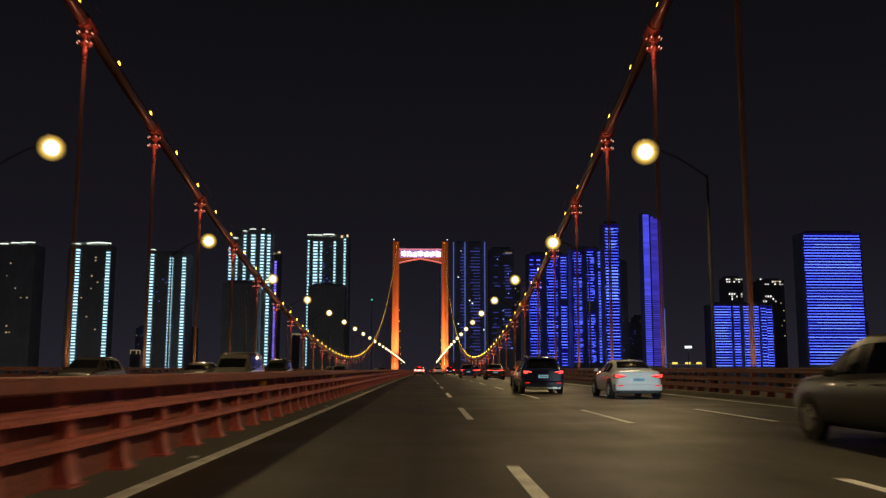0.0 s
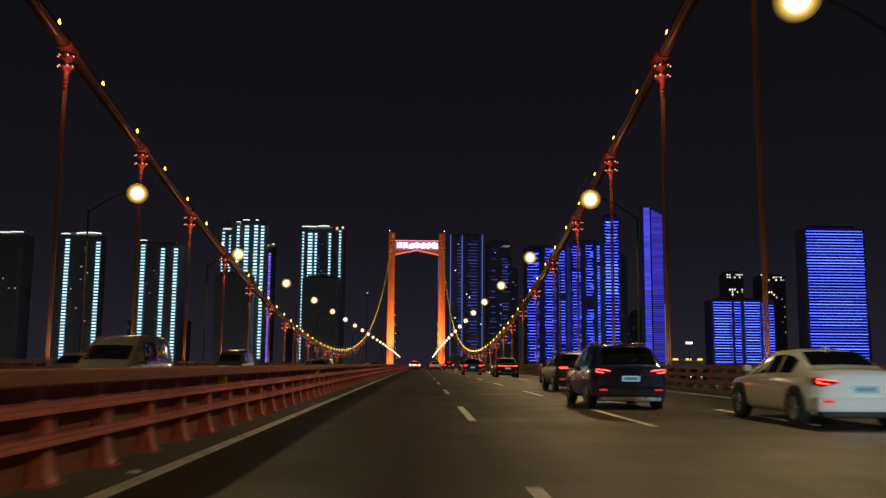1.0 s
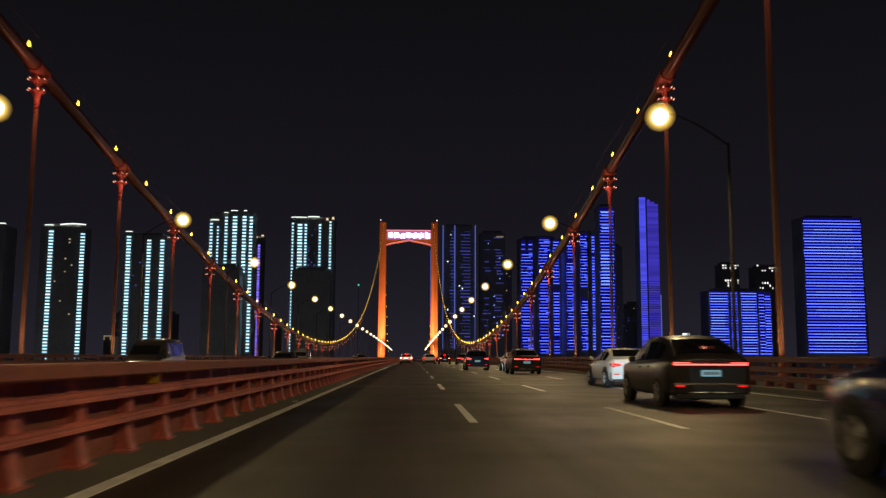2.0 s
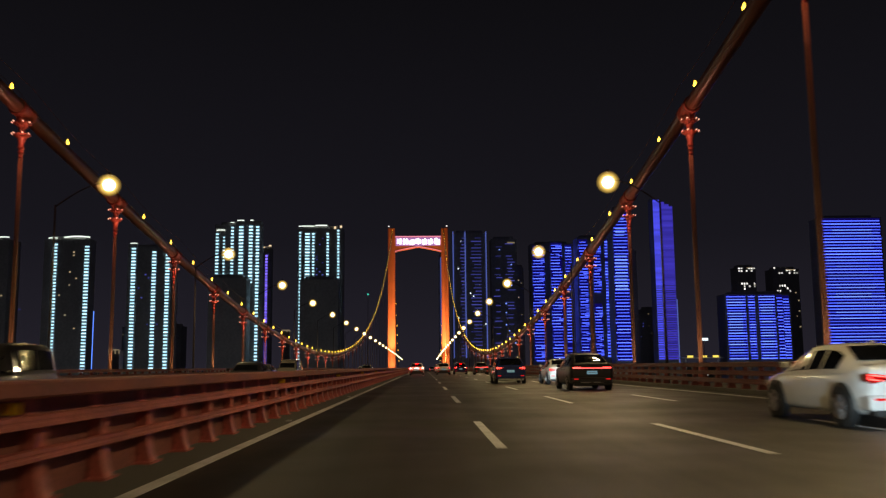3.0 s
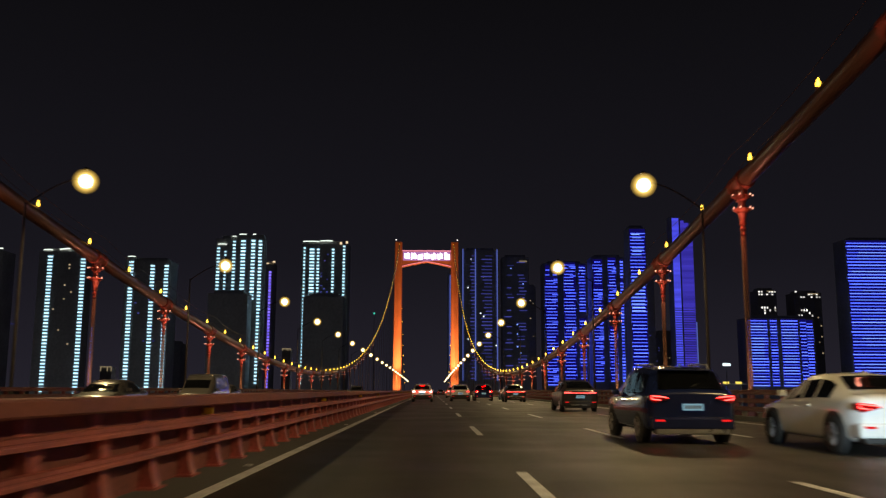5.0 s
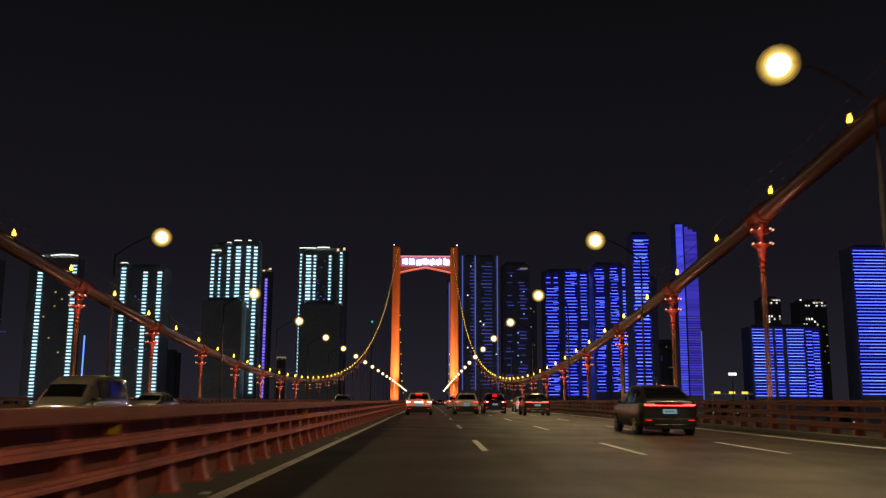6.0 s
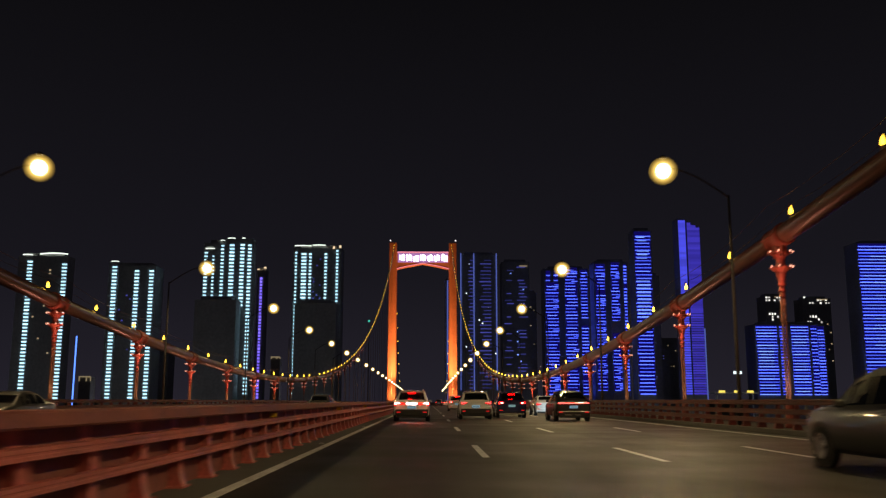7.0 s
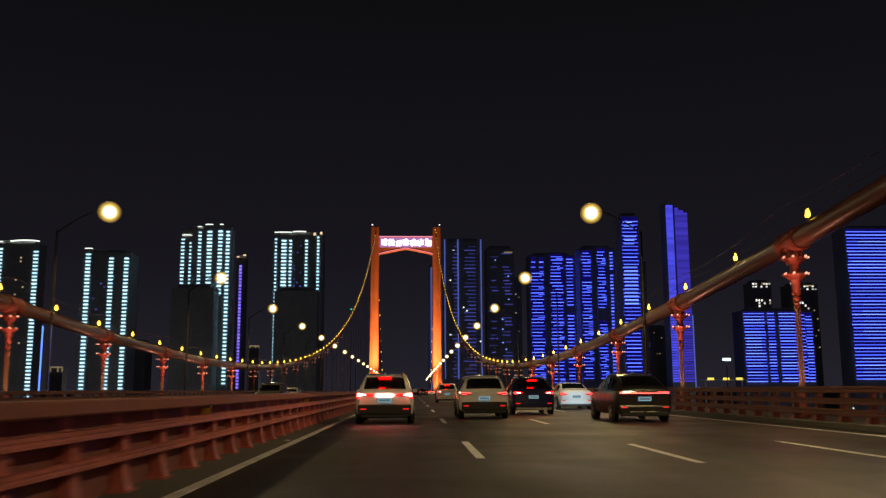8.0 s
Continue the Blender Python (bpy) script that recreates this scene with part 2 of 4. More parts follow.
Y_BACK, Y_FAR = -70.0, 1150.0
bm = bmesh.new()
ribbon(bm, AXIS - 20.6, AXIS + 20.6, Y_BACK, Y_FAR, 20, -0.012, 2.6)
tagged(part("bridge_deck", bm, CONCRETE), "broad bridge deck carrying the road", "bridge deck", kind="structure")
bm = bmesh.new()
ribbon(bm, AXIS - 15.0, AXIS + 15.0, Y_BACK, Y_FAR, 10, 0.0, 0.011)
road = tagged(part("road", bm, ASPHALT), "worn grey asphalt roadway with white lane lines", "road", kind="structure")

# lighter strip colour stands in for headlight falling beside the barrier
HEADLIT_STRIP = mat("headlight_paled_strip", (0.13, 0.135, 0.13), 0.75, 0, 0.3, 0.6, 35, 0.3)
bm = bmesh.new()
ribbon(bm, AXIS - 0.78, AXIS + 0.78, Y_BACK, Y_FAR, 10, 0.004, 0.003)
part("headlit_strip", bm, HEADLIT_STRIP, road, "grey strip under the median barrier, paled for headlight")
for x in (EDGE_IN, EDGE_OUT, 2 * AXIS - EDGE_IN, 2 * AXIS - EDGE_OUT):
    bm = bmesh.new()
    ribbon(bm, x - 0.085, x + 0.085, Y_BACK, Y_FAR, 10, 0.008, 0.007)
    part("edge_line", bm, LINE, road)
bm = bmesh.new()
box(bm, -0.075, 0.075, 0, 5.7, 0.001, 0.005)
dash_mesh = mesh_of("lane_dash", bm, LINE)
bm = bmesh.new()
prism(bm, [(-0.06, 0.001), (0.06, 0.001), (0.045, 0.022), (-0.045, 0.022)], -0.05, 0.05)
stud_mesh = mesh_of("road_stud", bm, LINE)
for k in range(22):
    y = 11.3 + 15 * k
    part("road_stud", stud_mesh, None, road).location = (EDGE_IN - 0.22, y, deck(y))
far_dash = bmesh.new()
for side in (1, -1):
    for i, x in enumerate(LANE_LINES):
        xx = x if side > 0 else 2 * AXIS - x
        for k in range(-3, 70):
            y = 10.31 - 5.66 + 15 * k - (0, 1.2, 0.6)[i]
            if k < 24:
                d = part("lane_dash", dash_mesh, None, road)
                d.location = (xx, y, deck(y + 3))
            else:
                box(far_dash, xx - 0.075, xx + 0.075, y, y + 5.7, deck(y + 3) + 0.001, deck(y + 3) + 0.005)
tagged(part("far_lane_dashes", far_dash, LINE, road), kind="stuff")


# ---- median barrier and side rails ----
def rail(bm, x, z, half_w, half_h, y0, y1, step=15):
    """A beam of W section: two rounded swells with a groove between."""
    out = []
    for u, w in ((-1, 0.8), (-0.9, 1), (-0.3, 1), (-0.15, 0.86), (0.15, 0.86), (0.3, 1), (0.9, 1), (1, 0.8)):
        out.append((x + half_w * w, z + half_h * u))
    out = out + [(x - half_w, z + half_h), (x - half_w, z - half_h)]
    n = math.ceil((y1 - y0) / step)
    prev = None
    for i in range(n + 1):
        y = y0 + (y1 - y0) * i / n
        cur = [bm.verts.new((a, y, b + deck(y))) for a, b in out]
        if prev:
            for k in range(len(cur)):
                bm.faces.new((prev[k], prev[(k + 1) % len(cur)], cur[(k + 1) % len(cur)], cur[k]))
        else:
            bm.faces.new(cur)
        prev = cur
    bm.faces.new(prev[::-1])


def mirror_x(bm, x):
    for v in bm.verts:
        v.co.x = 2 * x - v.co.x


median = thing("median_barrier", "dull red steel crash barrier along the middle of the bridge", "barrier", kind="structure")
for z, hh, hw, gap in ((0.41, 0.05, 0.045, 0.215), (0.692, 0.053, 0.045, 0.215)):
    for side in (1, -1):
        bm = bmesh.new()
        rail(bm, AXIS + gap, z, hw, hh, Y_BACK, 900)
        if side < 0:
            mirror_x(bm, AXIS)
        part("rail", bm, RED_STEEL, median)
# top beam in a darker red than the rails
bm = bmesh.new()
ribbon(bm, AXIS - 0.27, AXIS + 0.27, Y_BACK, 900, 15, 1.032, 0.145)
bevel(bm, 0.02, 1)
part("top_beam", bm, DARKER_RED, median, "dull red beam, darker than the rails")

bm = bmesh.new()
ribbon(bm, AXIS - 0.055, AXIS + 0.055, Y_BACK, 900, 15, 0.885, 0.88)
part("web_plate", bm, WEB, median)

bm = bmesh.new()
# a post with a flared foot on each side
for s in (1, -1):
    prism(bm, [(s * a, b) for a, b in ((0.05, 0), (0.245, 0), (0.24, 0.03), (0.21, 0.1), (0.185, 0.2), (0.175, 0.33), (0.175, 0.69), (0.07, 0.74), (0.07, 0.88), (0.05, 0.88))], -0.11, 0.11)
    prism(bm, [(s * a, b) for a, b in ((0.05, 0.0), (0.27, 0.0), (0.27, 0.028), (0.05, 0.028))], -0.2, 0.2)
post_mesh = mesh_of("post", bm, RED_STEEL)
far_posts = bmesh.new()
POST_STEP = 1.52
for k in range(int((900 - Y_BACK) / POST_STEP)):
    y = -68.92 + POST_STEP * k
    if y < 250:
        if y > -12:
            p = part("post", post_mesh, None, median)
            p.location = (AXIS, y, deck(y))
    elif y < 600:
        box(far_posts, AXIS - 0.2, AXIS + 0.2, y - 0.1, y + 0.1, deck(y), deck(y) + 0.945)
tagged(part("far_posts", far_posts, RED_STEEL, median), kind="stuff")
bm = bmesh.new()
box(bm, -0.06, 0.09, -0.015, 0.015, -0.05, 0.05)
bevel(bm, 0.008, 1)
refl_mesh = mesh_of("reflector", bm, REFLECTOR)
for k in range(19):
    y = 5.0 + 13.68 * k
    r = part("reflector", refl_mesh, None, median)
    r.location = (AXIS + 0.13, y, deck(y) + 0.81)


def side_rail(side):
    x = AXIS + side * 15.25
    rl = thing("bridge_railing", "dull red steel guard rail along the bridge edge", "railing", "guard rails along the bridge edges", kind="structure")
    for z, hh, hw in ((0.45, 0.09, 0.05), (0.75, 0.09, 0.05), (1.06, 0.09, 0.07)):
        bm = bmesh.new()
        rail(bm, 0.1, z, hw, hh, Y_BACK, 900)
        for v in bm.verts:
            v.co.x = x - side * v.co.x
        part("rail", bm, RAIL_BROWN, rl)
    bm = bmesh.new()
    ribbon(bm, x - 0.25, x + 0.25, Y_BACK, 900, 15, 0.18, 0.185)
    bevel(bm, 0.02, 1)
    part("kerb", bm, CONCRETE, rl)
    bm = bmesh.new()
    prism(bm, [(-0.17, 0.18), (0.14, 0.18), (0.07, 0.5), (0.06, 1.02), (-0.06, 1.02), (-0.09, 0.5)], -0.07, 0.07)
    me = mesh_of("post", bm, DARKER_RED)
    far = bmesh.new()
    for k in range(int((900 - Y_BACK) / POST_STEP)):
        y = -68.92 + POST_STEP * k
        if -6 < y < 300:
            p = part("post", me, None, rl)
            p.matrix_basis = pose(x, y, deck(y), 0, 0, 0 if side > 0 else 180)
        elif 300 <= y < 600:
            box(far, x - 0.07, x + 0.07, y - 0.07, y + 0.07, deck(y) + 0.18, deck(y) + 1.02)
    tagged(part("far_posts", far, RAIL_BROWN, rl), kind="stuff")
    # outer parapet of the footway
    wx = AXIS + side * 20.3
    bm = bmesh.new()
    ribbon(bm, wx - 0.15, wx + 0.15, Y_BACK, 900, 15, 1.12, 0.12)
    part("handrail", bm, STEEL, rl)
    bm = bmesh.new()
    y = Y_BACK
    while y < 600:
        box(bm, wx - 0.05, wx + 0.05, y - 0.05, y + 0.05, deck(y), deck(y) + 1.0)
        y += 2.5
    tagged(part("balusters", bm, STEEL, rl), kind="stuff")


side_rail(1)
side_rail(-1)


# ---- street lamps ----
def street_lamp():
    """Built for the right edge: the pole at the origin, the arm towards -x."""
    lamp = thing("street_lamp", "tall dark lamp post with curved arm and warm lamp", "street lamp", "street lamps along the bridge")
    bm = bmesh.new()
    tube(bm, [(0, 0, 0), (0, 0, 0.9), (0, 0, 1.0), (0, 0, 10.2)], [0.13, 0.13, 0.085, 0.05], 10)
    box(bm, -0.2, 0.2, -0.2, 0.2, 0, 0.05)
    part("pole", bm, POLE, lamp)
    bm = bmesh.new()
    tube(bm, [(-2.9 * (i / 8), 0, 10.1 + 1.35 * math.sin(i / 8 * math.pi / 2)) for i in range(9)], [0.045 - 0.002 * i for i in range(9)], 8)
    part("arm", bm, POLE, lamp)
    def ball(radius, squash=1.0):
        bm = bmesh.new()
        bmesh.ops.create_uvsphere(bm, u_segments=20, v_segments=12, radius=radius)
        for v in bm.verts:
            v.co = Vector((v.co.x - 2.9, v.co.y, v.co.z * squash + 11.3))
        for f in bm.faces:
            f.smooth = True
        return bm

    globe = part("globe", ball(SHELLS[0][0], 0.96), SHELLS[0][1], lamp, "outer shell imitating a yellow lamp halo")
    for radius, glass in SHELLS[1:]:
        part("inner_halo", ball(radius), glass, globe, "inner shell imitating the lamp halo")
    part("lamp_core", ball(0.34), LAMP_GLOW, globe, "white glowing lamp core")
    bm = bmesh.new()
    tube(bm, [(-2.9, 0, 11.88), (-2.9, 0, 11.94), (-2.9, 0, 12.02)], [0.2, 0.16, 0.05], 14)
    part("cap", bm, DARK_STEEL, lamp)
    return lamp


first_lamp = street_lamp()
first_lamp.matrix_basis = pose(AXIS + LAMP_X + 2.9, LAMP_Y - 60.4, deck(0))
lamp_data = bpy.data.lights.new("street_light", "AREA")
lamp_data.shape, lamp_data.size, lamp_data.energy, lamp_data.color = "DISK", 0.6, LAMP_POWER, (1.0, 0.74, 0.34)
for k in range(-2, 25):
    y = LAMP_Y + LAMP_STEP * k
    for side in (1, -1):
        m = pose(AXIS + side * (LAMP_X + 2.9), y, deck(y), 0, 0, 0 if side > 0 else 180)
        if k == -2 and side == 1:
            first_lamp.matrix_basis = m
        else:
            copy_thing(first_lamp, m)
        if k < 14:
            li = new("street_light", lamp_data)
            li.matrix_basis = pose(AXIS + side * LAMP_X, y, deck(y) + LAMP_Z - 0.62, 0, side * 32, 0)


# ---- main cables, hangers, cable lights ----
for side in (1, -1):
    x = AXIS + side * CABLE_X
    mc = thing("main_cable", "thick red suspension cable rising to the pylon top", "bridge cable", "main cables of the bridge")
    for y0, y1, step in ((Y_BACK, PYLON_Y, 7.5), (PYLON_Y, PYLON_Y + 149, 7.5)):
        ys = np.linspace(y0, y1, int((y1 - y0) / step) + 1)
        bm = bmesh.new()
        tube(bm, [(x, y, cable(min(y, PYLON_Y) if y1 == PYLON_Y else y + 1e-6)) for y in ys], [0.4] * len(ys), 14)
        part("cable", bm, CABLE_RED, mc)
    for off in (-0.45, 0.45):
        # held up by a post at every hanger, sagging between them
        ys = np.linspace(HANGER_Y - 75, HANGER_Y + 660, 49 * 8 + 1)
        bm = bmesh.new()
        tube(bm, [(x + off, y, cable(y) + 1.0 + 0.35 * (2 * ((y - HANGER_Y) / 15 % 1) - 1) ** 2) for y in ys], [0.013] * len(ys), 6)
        part("hand_rope", bm, CABLE_RED, mc)


BULB_Z = 0.4


def cable_light():
    cl = thing("cable_light", "small amber bulb on a short post above the cable", "lamp", "amber lights on the main cables")
    bm = bmesh.new()
    tube(bm, [(0, 0, 0), (0, 0, 0.72)], [0.026, 0.022], 6)
    part("post", bm, BAND_RED, cl)
    bm = bmesh.new()
    tube(bm, [(0, -0.12, BULB_Z + q) for q in (-0.17, -0.12, -0.03, 0.08, 0.19)], [0.034, 0.072, 0.084, 0.05, 0.013], 10)
    part("bulb", bm, BULB, cl, "glowing amber glass bulb")
    bm = bmesh.new()
    tube(bm, [(0, 0, BULB_Z - 0.3), (0, -0.12, BULB_Z - 0.26), (0, -0.12, BULB_Z - 0.15)], [0.03, 0.03, 0.06], 8)
    part("bulb_holder", bm, STEEL, cl)
    return cl


def lathe(bm, profile, seg=16, petals=0, depth=0.0, z=0.0):
    """A turned shell through (radius, height) pairs; petals scallop its outer rings."""
    far = max(r for r, h in profile)
    rings = []
    for r, h in profile:
        ring = []
        for k in range(seg):
            a = 2 * math.pi * k / seg
            q = r * (1 + depth * math.cos(petals * a) * (r / far) ** 3)
            ring.append(bm.verts.new((q * math.cos(a), q * math.sin(a), z + h)))
        rings.append(ring)
    for a, b in zip(rings, rings[1:]):
        for k in range(seg):
            bm.faces.new((a[k], a[(k + 1) % seg], b[(k + 1) % seg], b[k])).smooth = True
    return rings


def crown_mesh(reach):
    """A cup of eight petals that flares upwards, with a thin rim; its rim lies at height 0."""
    bm = bmesh.new()
    lathe(bm, ((0.15, -0.36), (0.19, -0.25), (0.27, -0.15), (0.38, -0.08), (reach, 0.0), (reach * 0.97, 0.025), (0.36, -0.045), (0.2, -0.12), (0.1, -0.14)), 32, 8, 0.1)
    return mesh_of("crown", bm, BAND_RED)


# glowing beads that imitate the glints along the petal rims
def rim_glint_mesh():
    bm = bmesh.new()
    tube(bm, [(0, -0.02, 0.0), (0, -0.06, 0.035), (0, -0.05, 0.07)], [0.026, 0.032, 0.016], 8)
    return mesh_of("spotlight", bm, BAND_GLINT)


CROWNS = ((0.66, 0.5, crown_mesh(0.5)), (1.3, 0.47, crown_mesh(0.47)))
RIM_GLINT = rim_glint_mesh()
bm = bmesh.new()
lathe(bm, ((0.05, -2.62), (0.12, -2.6), (0.12, -2.5), (0.09, -2.48), (0.09, -2.36), (0.15, -2.34), (0.15, -2.24), (0.11, -2.22), (0.11, -2.1), (0.17, -2.08), (0.17, -1.98), (0.13, -1.96),
           (0.16, -1.75), (0.24, -1.45), (0.26, -1.32), (0.2, -1.2), (0.17, -1.0), (0.26, -0.72), (0.28, -0.6), (0.3, -0.3)), 14)
SOCKET = mesh_of("socket", bm, BAND_RED)
bm = bmesh.new()
tube(bm, [(0, 0, 0), (0, 0, 0.1), (0, 0, 0.9), (0, 0, 1.0)], [0.24, 0.2, 0.16, 0.1], 10)
ANCHOR = mesh_of("anchor", bm, BAND_RED)


def hanger(y, side):
    """A pair of ropes under a clamped cable band, with a turned socket that carries two petal crowns."""
    x, top, foot = AXIS + side * CABLE_X, cable(y), deck(y)
    hg = thing("hanger", "red steel hanger from cable band to bridge deck", "bridge hanger", "hangers of the suspension bridge", (x, y, foot))
    length = top - foot
    for off in (-0.065, 0.065) if y < 250 else (0.0,):
        bm = bmesh.new()
        tube(bm, [(off, 0, 0), (off, 0, length - 0.5)], [0.055] * 2, 10)
        part("rope", bm, HANGER_PAINT, hg)
    slope = (cable(y + 0.5) - cable(y - 0.5))
    bm = bmesh.new()
    tube(bm, [(0, q, length + q * slope) for q in (-0.75, -0.72, -0.5, -0.47, 0.47, 0.5, 0.72, 0.75)], [0.43, 0.49, 0.49, 0.46, 0.46, 0.49, 0.49, 0.43], 16)
    for s in (-1, 1):
        box(bm, s * 0.08 - 0.03, s * 0.08 + 0.03, -0.5, 0.5, length - 0.85, length - 0.3)
    for s in (-0.6, -0.3, 0, 0.3, 0.6):
        tube(bm, [(-0.55, s, length + s * slope), (0.55, s, length + s * slope)], [0.04, 0.04], 6)
    part("cable_band", bm, BAND_RED, hg)
    if y < 420:
        part("socket", SOCKET, None, hg).location = (0, 0, length)
        part("anchor", ANCHOR, None, hg)
        for low, reach, mesh in CROWNS:
            crown = part("crown", mesh, None, hg, "crown of flared red petals")
            crown.location = (0, 0, length - low)
            for a in (195, 240, 300, 345):
                lamp = part("spotlight", RIM_GLINT, None, crown, "small glowing bead imitating a salmon-red rim glint")
                lamp.location = (reach * math.cos(radians(a)), reach * math.sin(radians(a)), 0)
    return hg


up = bpy.data.lights.new("hanger_uplight", "SPOT")
up.energy, up.color, up.spot_size, up.spot_blend, up.shadow_soft_size = 150, (1.0, 0.55, 0.3), radians(70), 0.8, 0.1
band = bpy.data.lights.new("band_light", "POINT")
band.energy, band.color, band.shadow_soft_size = 62, (1.0, 0.34, 0.22), 0.08
first_bulb = cable_light()
used = False
for side in (1, -1):
    for k in range(-1, 44):
        y = HANGER_Y + HANGER_STEP * k
        if y > PYLON_Y - 8:
            break
        hanger(y, side)
        if -10 < y < 260:
            x = AXIS + side * CABLE_X
            li = new("hanger_uplight", up)
            li.matrix_basis = look((x - side * 0.8, y - 0.8, deck(y) + 0.3), (x, y, deck(y) + 3.6))
            li = new("band_light", band)
            li.location = (x - side * 0.8, y - 0.95, cable(y) - 1.75)
    k = 0
    while True:
        y = HANGER_Y - 16.5 + 7.5 * k
        k += 1
        if y > PYLON_Y - 4:
            break
        m = pose(AXIS + side * (CABLE_X - 0.1), y, cable(y) + 0.3)
        if used:
            copy_thing(first_bulb, m)
        else:
            first_bulb.matrix_basis, used = m, True
    bm = bmesh.new()
    for k in range(1, 13):
        y = PYLON_Y + 11 * k
        xx = AXIS + side * (CABLE_X - 0.45)
        box(bm, xx - 0.2, xx + 0.2, y - 0.2, y + 0.2, cable(y) + 1.2, cable(y) + 1.7)
    tagged(part("far_cable_lights", bm, BULB), "amber lights strung on the cable of the further span", "lamp", kind="stuff")


# ---- pylon ----
pylon = thing("bridge_pylon", "tall orange portal pylon lit by floodlights", "bridge pylon", at=(AXIS, PYLON_Y, 0))
for s in (-1, 1):
    bm = bmesh.new()
    prev = None
    levels = [(-34, 3.2, 5.0), (-8, 2.9, 4.4), (40, 2.6, 3.9), (80, 2.45, 3.6), (98.6, 2.4, 3.3)]
    for z, hx, hy in levels:
        c = 0.5
        pts = [(-hx + c, -hy), (hx - c, -hy), (hx, -hy + c), (hx, hy - c), (hx - c, hy), (-hx + c, hy), (-hx, hy - c), (-hx, -hy + c)]
        cur = [bm.verts.new((s * 19.05 + a, b, z)) for a, b in pts]
        if prev:
            for i in range(8):
                bm.faces.new((prev[i], prev[(i + 1) % 8], cur[(i + 1) % 8], cur[i]))
        else:
            bm.faces.new(cur[::-1])
        prev = cur
    bm.faces.new(prev)
    leg = part("leg", bm, PYLON_RED, pylon)
    bm = bmesh.new()
    bmesh.ops.create_uvsphere(bm, u_segments=10, v_segments=6, radius=0.42)
    bmesh.ops.translate(bm, verts=bm.verts, vec=(s * 20.8, -2.2, 100.2))
    part("beacon", bm, BEACON, leg, "small white beacon light")
    bm = bmesh.new()
    tube(bm, [(s * 20.8, -2.2, 98.5), (s * 20.8, -2.2, 100.0)], [0.12, 0.12], 6)
    part("beacon_mast", bm, DARK_STEEL, leg)
bm = bmesh.new()
n = 16
outline = [(-16.6, 92.9), (-16.6, 81.6)] + [(-16.6 + 33.2 * i / n, 81.6 + 3.6 * (1 - abs(2 * i / n - 1)) ** 0.8) for i in range(1, n)] + [(16.6, 81.6), (16.6, 92.9)]
prism(bm, outline, -2.8, 2.8)
beam = part("crossbeam", bm, PYLON_RED, pylon, "arched crossbeam bearing a lit sign")
bm = bmesh.new()
box(bm, -16.4, 16.4, -3.1, -2.85, 92.2, 92.9)
part("edge_light", bm, SIGN_EDGE, beam)
bm = bmesh.new()
for i in range(n):
    a, b = outline[1 + i], outline[2 + i]
    v = [bm.verts.new(p) for p in ((a[0], -3.05, a[1]), (b[0], -3.05, b[1]), (b[0], -3.05, b[1] + 0.4), (a[0], -3.05, a[1] + 0.4))]
    bm.faces.new(v)
bmesh.ops.solidify(bm, geom=bm.faces[:], thickness=0.2)
part("arch_light", bm, SIGN_EDGE, beam)
bm = bmesh.new()
box(bm, -16.0, 16.0, -3.0, -2.85, 85.9, 91.9)
part("sign_box", bm, SIGN_BACK, beam, "pink-lit sign backing")
for i in range(7):
    x = -15.2 + i * 4.45
    bars = random.Random(40 + i)
    for k in range(4):
        a, b = x + bars.uniform(0, 0.5) + 0.85 * k, 86.5 + bars.uniform(0, 1.1)
        bm = bmesh.new()
        box(bm, a, a + bars.uniform(0.8, 1.25), -3.3, -3.02, b, b + bars.uniform(2.8, 4.4))
        part("sign_bar", bm, SIGN_PINK, beam, "glowing lilac-white bar")
bm = bmesh.new()
prism(bm, [(-16.2, -12), (-16.2, -5.6), (16.2, -5.6), (16.2, -12)], -2.8, 2.8)
part("lower_crossbeam", bm, PYLON_RED, pylon)

flood = bpy.data.lights.new("pylon_floodlight", "SPOT")
flood.energy, flood.color, flood.spot_size, flood.spot_blend, flood.shadow_soft_size = 320000, (1.0, 0.56, 0.24), radians(60), 0.5, 0.4
base_flood = bpy.data.lights.new("pylon_base_floodlight", "SPOT")
base_flood.energy, base_flood.color, base_flood.spot_size, base_flood.spot_blend, base_flood.shadow_soft_size = 20000, (1.0, 0.56, 0.24), radians(75), 0.8, 0.4
for s in (-1, 1):
    li = new("pylon_floodlight", flood)
    li.matrix_basis = look((AXIS + s * 19.6, PYLON_Y - 34, -2.0), (AXIS + s * 19.05, PYLON_Y, 43))
    li = new("pylon_base_floodlight", base_flood)
    li.matrix_basis = look((AXIS + s * 19.3, PYLON_Y - 13, -3.6), (AXIS + s * 19.05, PYLON_Y - 4, 7))


# ---- the city beyond the river ----
GROUND = -24.0


